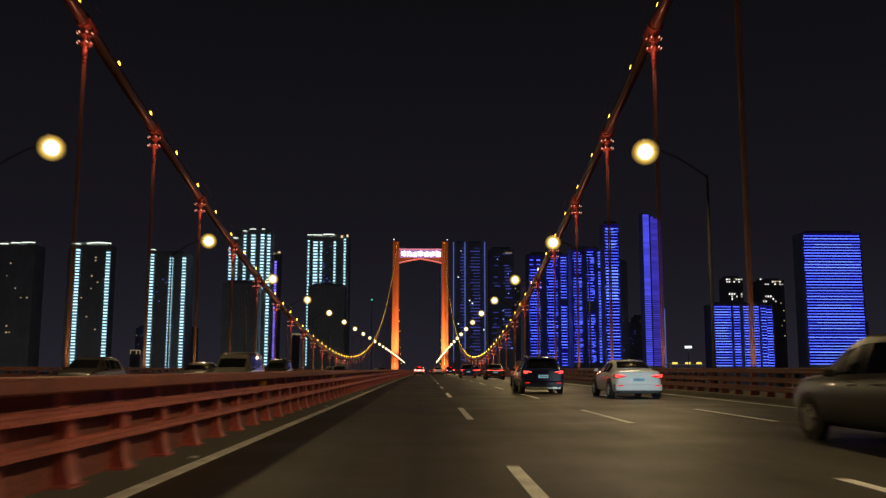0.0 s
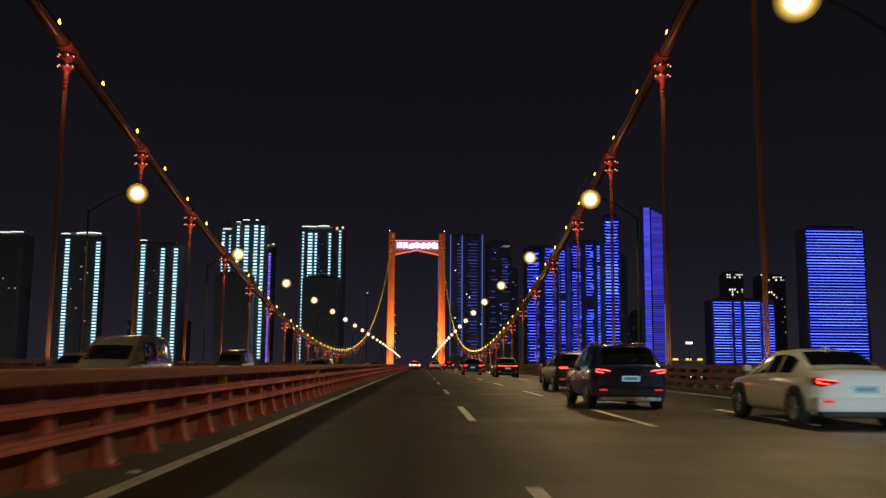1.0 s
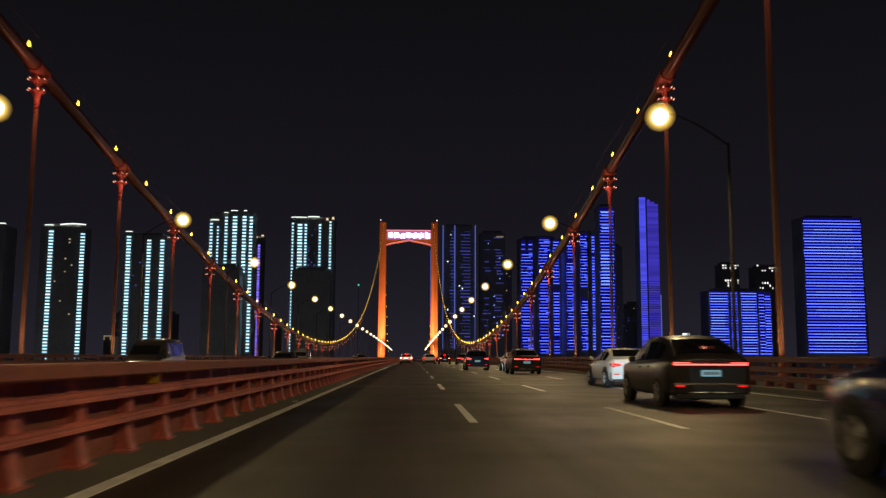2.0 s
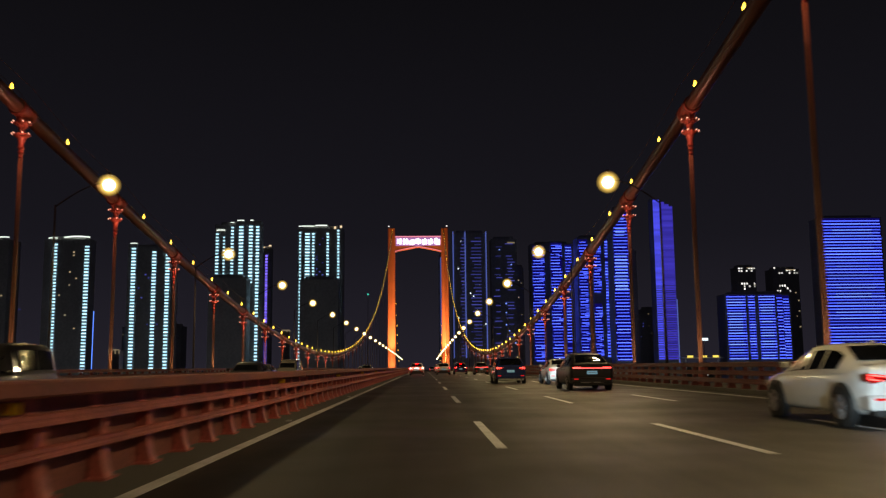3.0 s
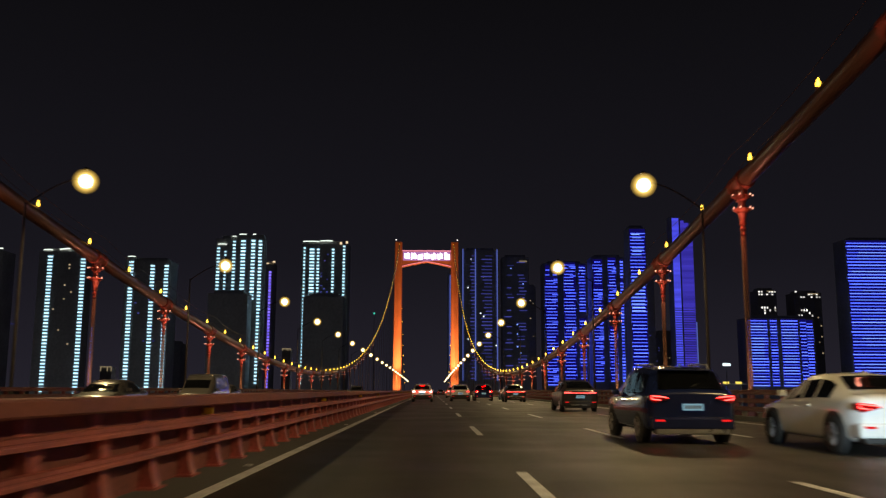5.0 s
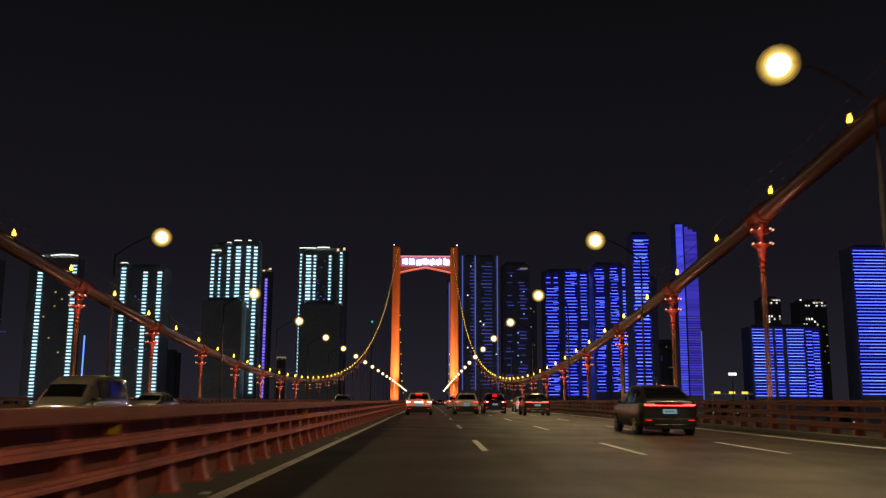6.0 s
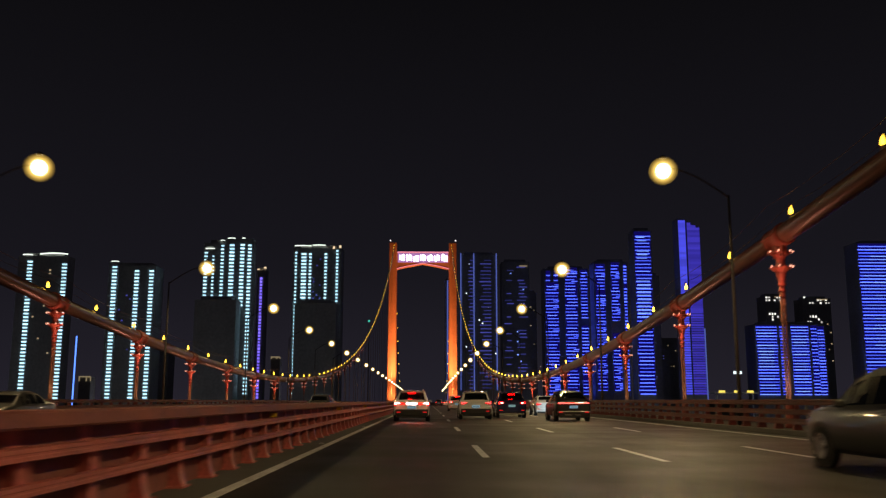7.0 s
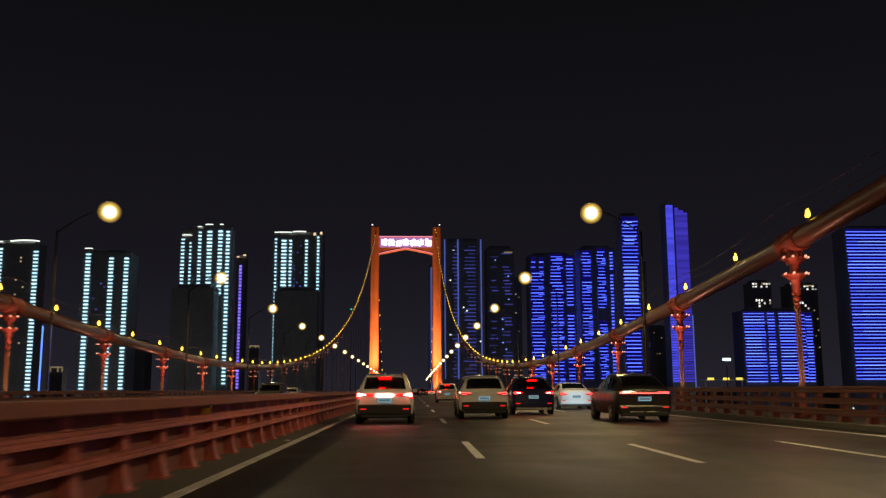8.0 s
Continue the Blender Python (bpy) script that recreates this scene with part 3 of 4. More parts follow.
def tower(name, label, y, x0, x1, top, columns=(), caps=(), deep=26.0, facade=None, steps=()):
    """A slab tower whose front stands at y. columns of light bars: x from, x to, z from, z to, storey, share of the storey that
    glows, material, share of bars that are lit, raggedness of their ends. caps: x from, x to, z, height, material."""
    tw = thing(name, label, "building", "towers of the city across the river", ((x0 + x1) / 2, y, GROUND))
    ox, oz = (x0 + x1) / 2, GROUND
    bm = bmesh.new()
    box(bm, x0 - ox, x1 - ox, 0, deep, 0, top - oz)
    part("wall", bm, facade or FACADE, tw)
    bm = bmesh.new()
    w = x1 - x0
    box(bm, x0 - ox + 0.12 * w, x1 - ox - 0.12 * w, deep * 0.2, deep * 0.8, top - oz, top - oz + 3.2)
    box(bm, x0 - ox - 0.3, x1 - ox + 0.3, -0.3, deep + 0.3, top - oz - 0.9, top - oz + 0.05)
    part("roof", bm, facade or FACADE, tw)
    bm = bmesh.new()
    z = 4.0
    while z < top - oz - 3:
        box(bm, x0 - ox - 0.18, x1 - ox + 0.18, -0.2, deep + 0.2, z, z + 0.55)
        z += 3.4
    for k in range(1, max(2, int(w / 8))):
        x = x0 - ox + w * k / max(2, int(w / 8))
        box(bm, x - 0.35, x + 0.35, -0.16, 0.0, 0, top - oz - 1)
    tagged(part("facade_relief", bm, facade or FACADE, tw), kind="stuff")
    for a, b, t in steps:
        bm = bmesh.new()
        box(bm, a - ox, b - ox, -3, deep * 0.7, 0, t - oz)
        part("bay", bm, facade or FACADE, tw)
    rnd = random.Random(int(abs(x0) * 10) + int(top))
    for xa, xb, z0, z1, storey, share, material, lit, rag in columns:
        shared = None
        front = -3.0 if any(a <= (xa + xb) / 2 <= b for a, b, t in steps) else 0.0
        n = int((z1 - z0) / storey)
        for i in range(n):
            if rnd.random() > lit:
                continue
            z, w = z0 + i * storey - oz, xb - xa
            if rag >= 0.5:
                # a row with uneven ends, and here and there a short one half a storey above
                rows = [(xa + 0.2 * w * rnd.random() ** 2, xb - 0.25 * w * rnd.random() ** 2, z)]
                if rnd.random() < 0.28:
                    rows.append((xa + w * rnd.uniform(0.45, 0.7), xb, z + storey / 2))
            else:
                rows = ((xa + rag * rnd.random() * w, xb - rag * rnd.random() * w, z),)
            if shared is None:
                bm = bmesh.new()
                box(bm, 0, 1, -0.5, 0.1, 0, 1)
                shared = mesh_of("light_bar", bm, material)
            for a, b, z in rows:
                bar = part("light_bar", shared, None, tw)
                bar.location, bar.scale = (a - ox, front - (0.25 if material is BLUE_HOT else 0), z + (0.1 if material is BLUE_HOT else 0)), (b - a, 1, storey * share)
        # panel glows itself, standing in for the rows' light spilt on the front
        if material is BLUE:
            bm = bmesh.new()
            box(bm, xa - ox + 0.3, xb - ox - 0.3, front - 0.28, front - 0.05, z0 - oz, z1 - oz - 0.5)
            part("spill_panel", bm, BLUE_SPILL, tw, "glowing panel imitating spill from the blue rows")
    for xa, xb, z, h, material in caps:
        bm = bmesh.new()
        k = 8
        arc = [(xa - ox + (xb - xa) * i / k, z - oz + (0.9 if xb - xa > 20 else 0.25) * math.sin(math.pi * i / k)) for i in range(k + 1)]
        prism(bm, arc + [(a, b + 0.6 * h) for a, b in arc[::-1]], -0.9, 0.1)
        part("roof_light", bm, material, tw, "bright line of light along the roof")
    return tw


def windows(tw, y, x0, x1, z0, z1, count, material, w=1.6, h=1.3, seed=1):
    """Some lit windows on a tower's front."""
    rnd = random.Random(seed)
    bm = bmesh.new()
    box(bm, 0, w, -0.25, 0.1, 0, h)
    pane = mesh_of("lit_window", bm, material)
    used = set()
    for _ in range(count):
        i, j = round(rnd.random() * (x1 - x0) / 3.2), round(rnd.random() * (z1 - z0) / 3.3)
        if (i, j) not in used:
            used.add((i, j))
            part("lit_window", pane, None, tw).location = (x0 + i * 3.2 - tw.location.x, 0, z0 + j * 3.3 - GROUND)


DARK = "dark residential tower with "
b1 = tower("residential_tower", DARK + "pale light along its curved roof", 930, -500, -413, 130,
           (), ((-449, -441, 130, 1.6, CYAN_CAP), (-438, -428, 131, 1.6, CYAN_CAP), (-427, -413, 131.5, 1.6, CYAN_CAP)))
windows(b1, 930, -470, -418, 30, 120, 14, WARM_WINDOW, seed=3)
b2 = tower("residential_tower", DARK + "two ladders of cyan-white light bars", 930, -378, -332.8, 129.5,
           ((-369.4, -365.0, -14, 127.5, 3.2, 0.38, CYAN, 1, 0.04), (-337.6, -333.2, -10, 127.5, 3.2, 0.38, CYAN, 1, 0.04)),
           ((-374, -365.2, 130.3, 1.5, CYAN_CAP), (-358.5, -333, 130.8, 1.9, CYAN_CAP)), deep=16)
windows(b2, 930, -362, -345, 30, 120, 8, WARM_WINDOW, seed=5)
b3 = tower("residential_tower", DARK + "three ladders of cyan-white light bars", 930, -294.7, -251.7, 121,
           ((-290.2, -286.0, 0, 122.5, 3.2, 0.38, CYAN, 1, 0.04), (-270.6, -266.6, 0, 119, 3.2, 0.38, CYAN, 1, 0.04), (-257.2, -253.2, 0, 119, 3.2, 0.38, CYAN, 1, 0.06)),
           ((-292.5, -285.5, 124.4, 1.2, CYAN_CAP),), steps=((-293.7, -284.7, 124),))
windows(b3, 930, -284, -262, 20, 110, 10, BLUE_DIM, seed=6)
b4 = tower("residential_tower", DARK + "bright cyan-white bars on its upper storeys", 955, -214.5, -167, 147,
           ((-213.8, -210.7, 89, 140, 3.4, 0.37, CYAN, 1, 0.1), (-206.3, -204.3, 89, 138, 3.4, 0.37, CYAN, 1, 0.1),
            (-198.3, -195.2, 89, 147, 3.4, 0.37, CYAN, 1, 0.1), (-189.4, -184.9, 89, 150, 3.4, 0.4, CYAN, 1, 0.06),
            (-179.3, -175.3, 86, 150, 3.4, 0.4, CYAN, 1, 0.06), (-172.0, -168.6, 4, 150, 3.4, 0.38, CYAN, 1, 0.06)),
           ((-213, -204.5, 141, 1.2, CYAN_CAP), (-199, -195, 149, 1, CYAN_CAP), (-192, -185, 151, 1.3, CYAN_CAP), (-178.5, -175.5, 151, 1.5, CYAN_CAP)),
           steps=((-193, -167.2, 150.5),), deep=12)
b5 = tower("slim_tower", "slim dark tower with a violet light line and warm roof lamps", 1140, -199.3, -188.4, 147.1,
           ((-195.8, -193.0, -0.3, 143.3, 3.69, 0.62, VIOLET_DOT, 1, 0.05),), ((-199.1, -196.3, 147.5, 1.91, WARM_CAP), (-191.7, -188.6, 149.2, 2.8, WARM_CAP)), deep=12)
b6 = tower("residential_tower", DARK + "bright roof edge and cyan-white bars", 1000, -136, -87.5, 150,
           ((-134.3, -132.3, 4, 149, 3.6, 0.37, CYAN, 1, 0.1), (-127.9, -122.9, 92, 149, 3.4, 0.4, CYAN, 1, 0.04), (-120.4, -117.7, 92, 149, 3.4, 0.37, CYAN, 1, 0.1),
            (-104.7, -102.1, 92, 149, 3.4, 0.37, CYAN, 1, 0.1), (-93.1, -90.7, 92, 151, 3.4, 0.37, CYAN, 1, 0.1), (-130.8, -129.7, 4, 92, 3.8, 0.32, CYAN, 0.7, 0.2)),
           ((-135, -118, 151.6, 1.5, CYAN_CAP), (-117, -104, 152.2, 1.7, CYAN_CAP), (-96.5, -94.4, 149, 4, WARM_CAP), (-90.2, -88.0, 150, 4, WARM_CAP)))
windows(b6, 1000, -116, -106, 95, 140, 9, BLUE_DIM, seed=7)
# unlit blocks before the lower halves of those two
for x0, x1, y, t in ((-213, -175.5, 925, 89), (-127.5, -88, 960, 90)):
    tower("unlit_block", "unlit dark apartment block", y, x0, x1, t, deep=20)

BLUE_T = "tower striped with rows of blue light"
r1 = tower("office_tower", "dim glass tower edged with thin blue light lines", 990, 31.8, 68.6, 142, facade=FACADE_BLUE)
for x, z0 in ((32.4, 8), (45.4, 8), (67.9, 8)):
    bm = bmesh.new()
    box(bm, x - 0.45 - r1.location.x, x + 0.45 - r1.location.x, -0.7, 0.1, z0 - GROUND, 143.5 - GROUND)
    part("edge_light", bm, BLUE_LINE, r1)
for xa, xb in ((39.5, 44.5), (50.5, 62.5)):
    rnd = random.Random(9)
    for i in range(36):
        a = xa + rnd.random() * (xb - xa) * 0.5
        bm = bmesh.new()
        box(bm, a - r1.location.x, xb - r1.location.x, -0.4, 0.1, 10 + i * 3.6 - GROUND, 10.75 + i * 3.6 - GROUND)
        part("light_bar", bm, BLUE_DIM, r1)
windows(r1, 990, 34, 66, 20, 135, 6, WHITE_SIGN, 1.2, 1.2, seed=8)
r0 = tower("slim_tower", "slim dark tower with one thin blue light line", 990, 16.5, 22, 116, deep=10, facade=FACADE_BLUE)
bm = bmesh.new()
box(bm, -0.5, 0.4, -0.7, 0.1, 4, 116 - GROUND)
part("edge_light", bm, BLUE_LINE, r0)
r2 = tower("office_tower", "dim dark tower with faint blue window rows", 1010, 75, 103, 138,
           ((77, 87, 20, 136, 3.4, 0.22, BLUE_DIM, 0.6, 0.35), (90, 101, 20, 136, 3.4, 0.22, BLUE_DIM, 0.6, 0.35)), facade=FACADE_BLUE)
windows(r2, 1010, 77, 100, 20, 130, 8, BLUE_HOT, 1.2, 1.0, seed=10)
bm = bmesh.new()
box(bm, 4, 12, -0.5, 0.1, 133 - GROUND, 134.4 - GROUND)
part("roof_light", bm, WARM_WINDOW, r2)
r3 = tower('blue_lit_tower', BLUE_T + ' in three bays', 1100, 129.8, 180.2, 144.5, ((131.5, 146.3, 4.3, 129.2, 3.62, 0.17, BLUE, 0.98, 0.5),
           (132.0, 137.5, 130.3, 142.4, 5.7, 0.2, BLUE, 1, 0.1),
           (140.8, 145.7, 130.3, 142.4, 5.7, 0.2, BLUE, 1, 0.1),
           (152.9, 167.1, 4.3, 145.6, 3.62, 0.17, BLUE, 0.98, 0.5),
           (170.9, 179.0, 4.3, 81.0, 3.62, 0.21, BLUE, 0.98, 0.09),
           (170.9, 179.0, 88.7, 143.4, 3.62, 0.21, BLUE, 0.98, 0.09)), facade=FACADE_BLUE, steps=((152.3, 167.6, 147.3),))
r4 = tower('blue_lit_tower', BLUE_T + ' broken by dark gaps', 1065, 179.9, 217.0, 147.1, ((181.0, 192.1, 8.4, 145.0, 3.49, 0.17, BLUE, 0.98, 0.5),
           (197.4, 206.9, 8.4, 69.8, 3.49, 0.17, BLUE, 0.98, 0.5),
           (197.4, 206.9, 82.5, 146.5, 3.49, 0.17, BLUE, 0.98, 0.5),
           (211.9, 215.3, 8.4, 145.0, 3.49, 0.36, BLUE, 0.98, 0.12)), facade=FACADE_BLUE, steps=((196.9, 207.5, 148.5),))
r5 = tower("blue_lit_tower", "slim " + BLUE_T + " over its whole front", 926, 190.5, 208, 155,
           ((191.4, 207.2, 4, 154.6, 3.3, 0.21, BLUE, 1, 0.1), (192, 206, 74, 112, 3.3, 0.17, BLUE_HOT, 0.95, 0.1), (193, 205, 112, 154.6, 3.3, 0.16, BLUE_HOT, 0.45, 0.3)), facade=FACADE_BLUE, deep=18)
# a tower washed in violet light, its roof cut on a slant, a dark slit down its front
r6 = thing("violet_tower", "slant-roofed tower washed all over in violet-blue light", "building", "towers of the city across the river", (244, 926, GROUND))
for a, b, ta, tb in ((-10.6, -3.7, 167.5, 165.2), (-2.5, 9.5, 164.6, 158.6)):
    bm = bmesh.new()
    prism(bm, [(a, 0), (b, 0), (b, tb - GROUND), (a, ta - GROUND)], 0, 18)
    wall = part("wall", bm, FACADE_BLUE, r6)
    # rows of light below; higher up glowing strips close to imitate a wash
    pitch = 2.3
    for i in range(int((ta - GROUND - 29) / pitch)):
        z = 28 + i * pitch
        right = min(b - 0.2, a + (b - a) * (ta - GROUND - z - pitch) / (ta - tb) - 0.2)
        if right < a + 1:
            break
        bm = bmesh.new()
        share = 0.985 if z > 100 else 0.7
        box(bm, a + 0.2, right, -0.3, -0.05, z, z + pitch * share)
        part("light_bar", bm, VIOLET if a > -5 else VIOLET_PALE, wall, "violet-blue strip of an imitated light wash")
bm = bmesh.new()
box(bm, -3.7, -2.5, 1.2, 16, 0, 163 - GROUND)
part("slit", bm, FACADE, r6)
bm = bmesh.new()
box(bm, 10.4, 11.2, 2, 3, 20, 64 - GROUND)
part("edge_light", bm, BLUE_LINE, r6)
r7 = tower("blue_lit_block", "broad apartment block striped with even blue light rows", 1020, 334.5, 408, 75.5,
           ((336.4, 358.0, 4, 75.4, 3.1, 0.26, BLUE, 1, 0.03), (360.4, 368.4, 4, 75.4, 3.1, 0.26, BLUE, 1, 0.08), (372.2, 390.6, 4, 75.4, 3.1, 0.26, BLUE, 1, 0.03), (392.6, 399.5, 4, 75.4, 3.5, 0.21, BLUE, 1, 0.12), (399.5, 406.8, 4, 74, 3.1, 0.26, BLUE, 1, 0.12),
            (337, 354, 4, 75.4, 3.1, 0.16, BLUE_HOT, 0.7, 0.06), (374, 388, 4, 75.4, 3.1, 0.16, BLUE_HOT, 0.7, 0.06)), facade=FACADE_BLUE)
r8 = tower("blue_lit_tower", "broad office " + BLUE_T, 1014, 443.5, 514, 160,
           ((445, 512.5, 6, 160.5, 3.4, 0.26, BLUE, 1, 0.015), (449, 508, 6, 160.5, 3.4, 0.13, BLUE_HOT, 0.6, 0.2)), facade=FACADE_BLUE)
windows(r8, 1014, 450, 508, 30, 140, 8, BLUE_HOT, 2, 1.5, seed=12)
for x0, x1, t, sd in ((398, 421, 120, 21), (443, 476, 117, 22)):
    bk = tower("dark_tower", "dark tower with scattered warm lights near its top", 1150, x0, x1, t)
    windows(bk, 1150, x0 + 1, x1 - 3, t - 6, t - 1, 12, PALE_WINDOW, 2.0, 1.6, seed=sd)
    windows(bk, 1150, x0 + 4, x1 - 3, t - 29, t - 21, 8, PALE_WINDOW, 1.6, 2.2, seed=sd + 9)
    windows(bk, 1150, x1 - 6, x1 - 3, 30, t - 20, 6, WARM_WINDOW, 1.4, 1.4, seed=sd + 5)
    bm = bmesh.new()
    box(bm, 0, (x1 - x0) / 2 - 4, -0.6, 0.1, t - GROUND - 1.5, t - GROUND - 0.8)
    part("roof_light", bm, WARM_WINDOW, bk)
for x0, x1, y, t, sd in ((214, 228, 980, 120, 31), (105, 116, 1060, 112, 32), (262, 290, 1180, 60, 35), (300, 326, 1250, 74, 36), (520, 560, 1100, 60, 37),
                         (-250, -222, 1100, 44, 38), (-330, -300, 1150, 52, 39), (-420, -395, 1290, 58, 40)):
    dk = tower("dark_tower", "unlit dark tower with a few dim windows", y, x0, x1, t)
    windows(dk, y, x0 + 1, x1 - 3, 4, t - 6, 7, BLUE_DIM if sd % 2 else WARM_WINDOW, 1.3, 1.0, seed=sd)


def neon_mast(x, y, z, tee, half=0.55):
    ms = thing("neon_mast", "slim mast glowing azure blue on the river bank", "light mast", "azure light masts", (x, y, GROUND))
    bm = bmesh.new()
    tube(bm, [(0, 0.4, 0), (0, 0.4, z - GROUND)], [0.8, 0.6], 8)
    part("pole", bm, DARK_STEEL, ms)
    bm = bmesh.new()
    box(bm, -half, half, -0.9, -0.5, 14, z - GROUND)
    part("light_line", bm, AZURE, ms)
    if tee:
        bm = bmesh.new()
        box(bm, -4.5, 11.5, -0.6, 0.6, z - GROUND, z - GROUND + 0.9)
        part("crossarm", bm, BLUE_DIM, ms)


neon_mast(-475.5, 1075, 69, True, 0.8)
neon_mast(-446.6, 1225, 76, False, 0.8)
neon_mast(-436.4, 1225, 76, False, 0.8)


def lit_pavilion(x, y, w, z0, h, material, name="lit_pavilion", label="low pavilion outlined with warm lights"):
    pv = thing(name, label, "building", at=(x, y, GROUND))
    bm = bmesh.new()
    box(bm, -w / 2, w / 2, 0, 10, 0, z0 - GROUND)
    part("wall", bm, FACADE, pv)
    bm = bmesh.new()
    box(bm, -w / 2, w / 2, -0.5, 0, z0 - GROUND, z0 - GROUND + 0.8)
    for s in (-1, 0.2, 0.9):
        box(bm, s * w / 2, s * w / 2 + 0.7, -0.5, 0, z0 - GROUND - h, z0 - GROUND)
    part("outline_light", bm, material, pv)


lit_pavilion(-260, 800, 9, 16, 3, WARM_DIM)
lit_pavilion(-116.5, 800, 7, 31, 1.0, WARM_DIM)

# petrol station with lit canopy, floodlight mast, and added fill lamps along the embankment
st = thing("petrol_station", "petrol station canopy with yellow lights", "petrol station", at=(254, 850, GROUND))
bm = bmesh.new()
box(bm, -18, 18, 0, 14, 28.4, 29.6)
for x in (-15, 15):
    box(bm, x - 0.5, x + 0.5, 5, 6, 0, 28.4)
part("canopy", bm, FACADE, st)
for x in (-12.4, 0.2, 11.0):
    bm = bmesh.new()
    box(bm, x - 2.6, x + 2.6, -0.5, -0.1, 29.2, 31.0)
    part("canopy_light", bm, YELLOW_SIGN, st)
fm = thing("floodlight_mast", "mast with a cluster of white floodlights", "light mast", at=(254, 846, GROUND))
bm = bmesh.new()
tube(bm, [(0, 0.5, 0), (0, 0.5, 46)], [0.5, 0.3], 8)
part("pole", bm, DARK_STEEL, fm)
for x in (-2.6, -0.9, 0.9, 2.6):
    bm = bmesh.new()
    box(bm, x - 0.7, x + 0.7, -0.4, 0.2, 44.3, 46.6)
    part("floodlight", bm, WHITE_SIGN, fm)
rnd = random.Random(15)
# unseen lamps added in a row to brighten the tower fronts
fill_light = bpy.data.lights.new("facade_fill_light", "POINT")
fill_light.energy, fill_light.color, fill_light.shadow_soft_size = 1900, (0.95, 0.95, 1.0), 0.6
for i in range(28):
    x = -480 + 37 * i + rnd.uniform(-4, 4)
    el = thing("embankment_lamp", "added white lamp that brightens the tower fronts", "lamp", "lamps along the embankment", (x, 800, GROUND))
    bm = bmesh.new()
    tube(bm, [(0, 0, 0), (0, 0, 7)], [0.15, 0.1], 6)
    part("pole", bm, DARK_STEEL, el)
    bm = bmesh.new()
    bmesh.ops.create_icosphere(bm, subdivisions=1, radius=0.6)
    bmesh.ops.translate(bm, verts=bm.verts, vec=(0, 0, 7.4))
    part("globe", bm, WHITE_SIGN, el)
    li = new("facade_fill_light", fill_light)
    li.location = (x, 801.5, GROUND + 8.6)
for x, r in ((219.5, 0.35), (238, 0.8), (247.5, 0.65), (258.5, 0.75), (262.5, 0.3)):
    el = thing("quay_lamp", "bright white lamp low on the quay", "lamp", "lamps on the quay", (x, 792, GROUND))
    bm = bmesh.new()
    tube(bm, [(0, 0, 0), (0, 0, 14)], [0.2, 0.1], 6)
    part("pole", bm, DARK_STEEL, el)
    bm = bmesh.new()
    bmesh.ops.create_icosphere(bm, subdivisions=1, radius=r)
    bmesh.ops.translate(bm, verts=bm.verts, vec=(0, 0, 14.4))
    part("globe", bm, WHITE_SIGN, el)
for x, y, z in ((-42, 1195, 104), (-72, 1195, 92)):
    gm = thing("beacon_mast", "thin dark mast with a green beacon", "mast", at=(x, y, GROUND))
    bm = bmesh.new()
    tube(bm, [(0, 0, 0), (0, 0, z - GROUND)], [0.6, 0.25], 6)
    part("pole", bm, DARK_STEEL, gm)
    bm = bmesh.new()
    bmesh.ops.create_icosphere(bm, subdivisions=1, radius=1.3)
    bmesh.ops.translate(bm, verts=bm.verts, vec=(0, 0, z - GROUND + 1))
    part("beacon", bm, GREEN_DOT, gm)


# ---- vehicles ----
# Each body is lofted from stations: distance from the tail, underside, belt line, top, half width at the belt, half width of the top.
SUV = ((0.0, 0.42, 0.98, 1.02, 0.82, 0.76), (0.06, 0.30, 1.02, 1.09, 0.90, 0.78), (0.20, 0.26, 1.03, 1.22, 0.96, 0.75), (0.52, 0.26, 1.03, 1.52, 0.975, 0.68), (0.80, 0.26, 1.02, 1.60, 0.975, 0.68),
       (1.6, 0.24, 1.0, 1.66, 0.97, 0.69), (2.5, 0.24, 0.98, 1.62, 0.97, 0.69), (2.9, 0.24, 0.98, 1.50, 0.97, 0.68), (3.45, 0.24, 0.99, 1.06, 0.96, 0.75), (4.2, 0.26, 0.92, 0.98, 0.93, 0.77),
       (4.52, 0.3, 0.78, 0.84, 0.85, 0.7), (4.6, 0.36, 0.66, 0.7, 0.73, 0.6))
SEDAN = ((0.0, 0.40, 0.90, 0.94, 0.76, 0.70), (0.07, 0.28, 0.95, 1.02, 0.85, 0.74), (0.5, 0.22, 0.97, 1.06, 0.91, 0.74), (0.78, 0.22, 0.96, 1.12, 0.92, 0.70), (1.35, 0.22, 0.95, 1.40, 0.92, 0.60),
         (1.8, 0.22, 0.94, 1.46, 0.92, 0.60), (2.5, 0.22, 0.92, 1.44, 0.92, 0.60), (2.9, 0.22, 0.92, 1.3, 0.92, 0.62), (3.5, 0.22, 0.9, 0.97, 0.92, 0.72), (4.3, 0.24, 0.8, 0.86, 0.88, 0.7), (4.6, 0.3, 0.68, 0.74, 0.78, 0.6), (4.68, 0.36, 0.6, 0.64, 0.66, 0.5))
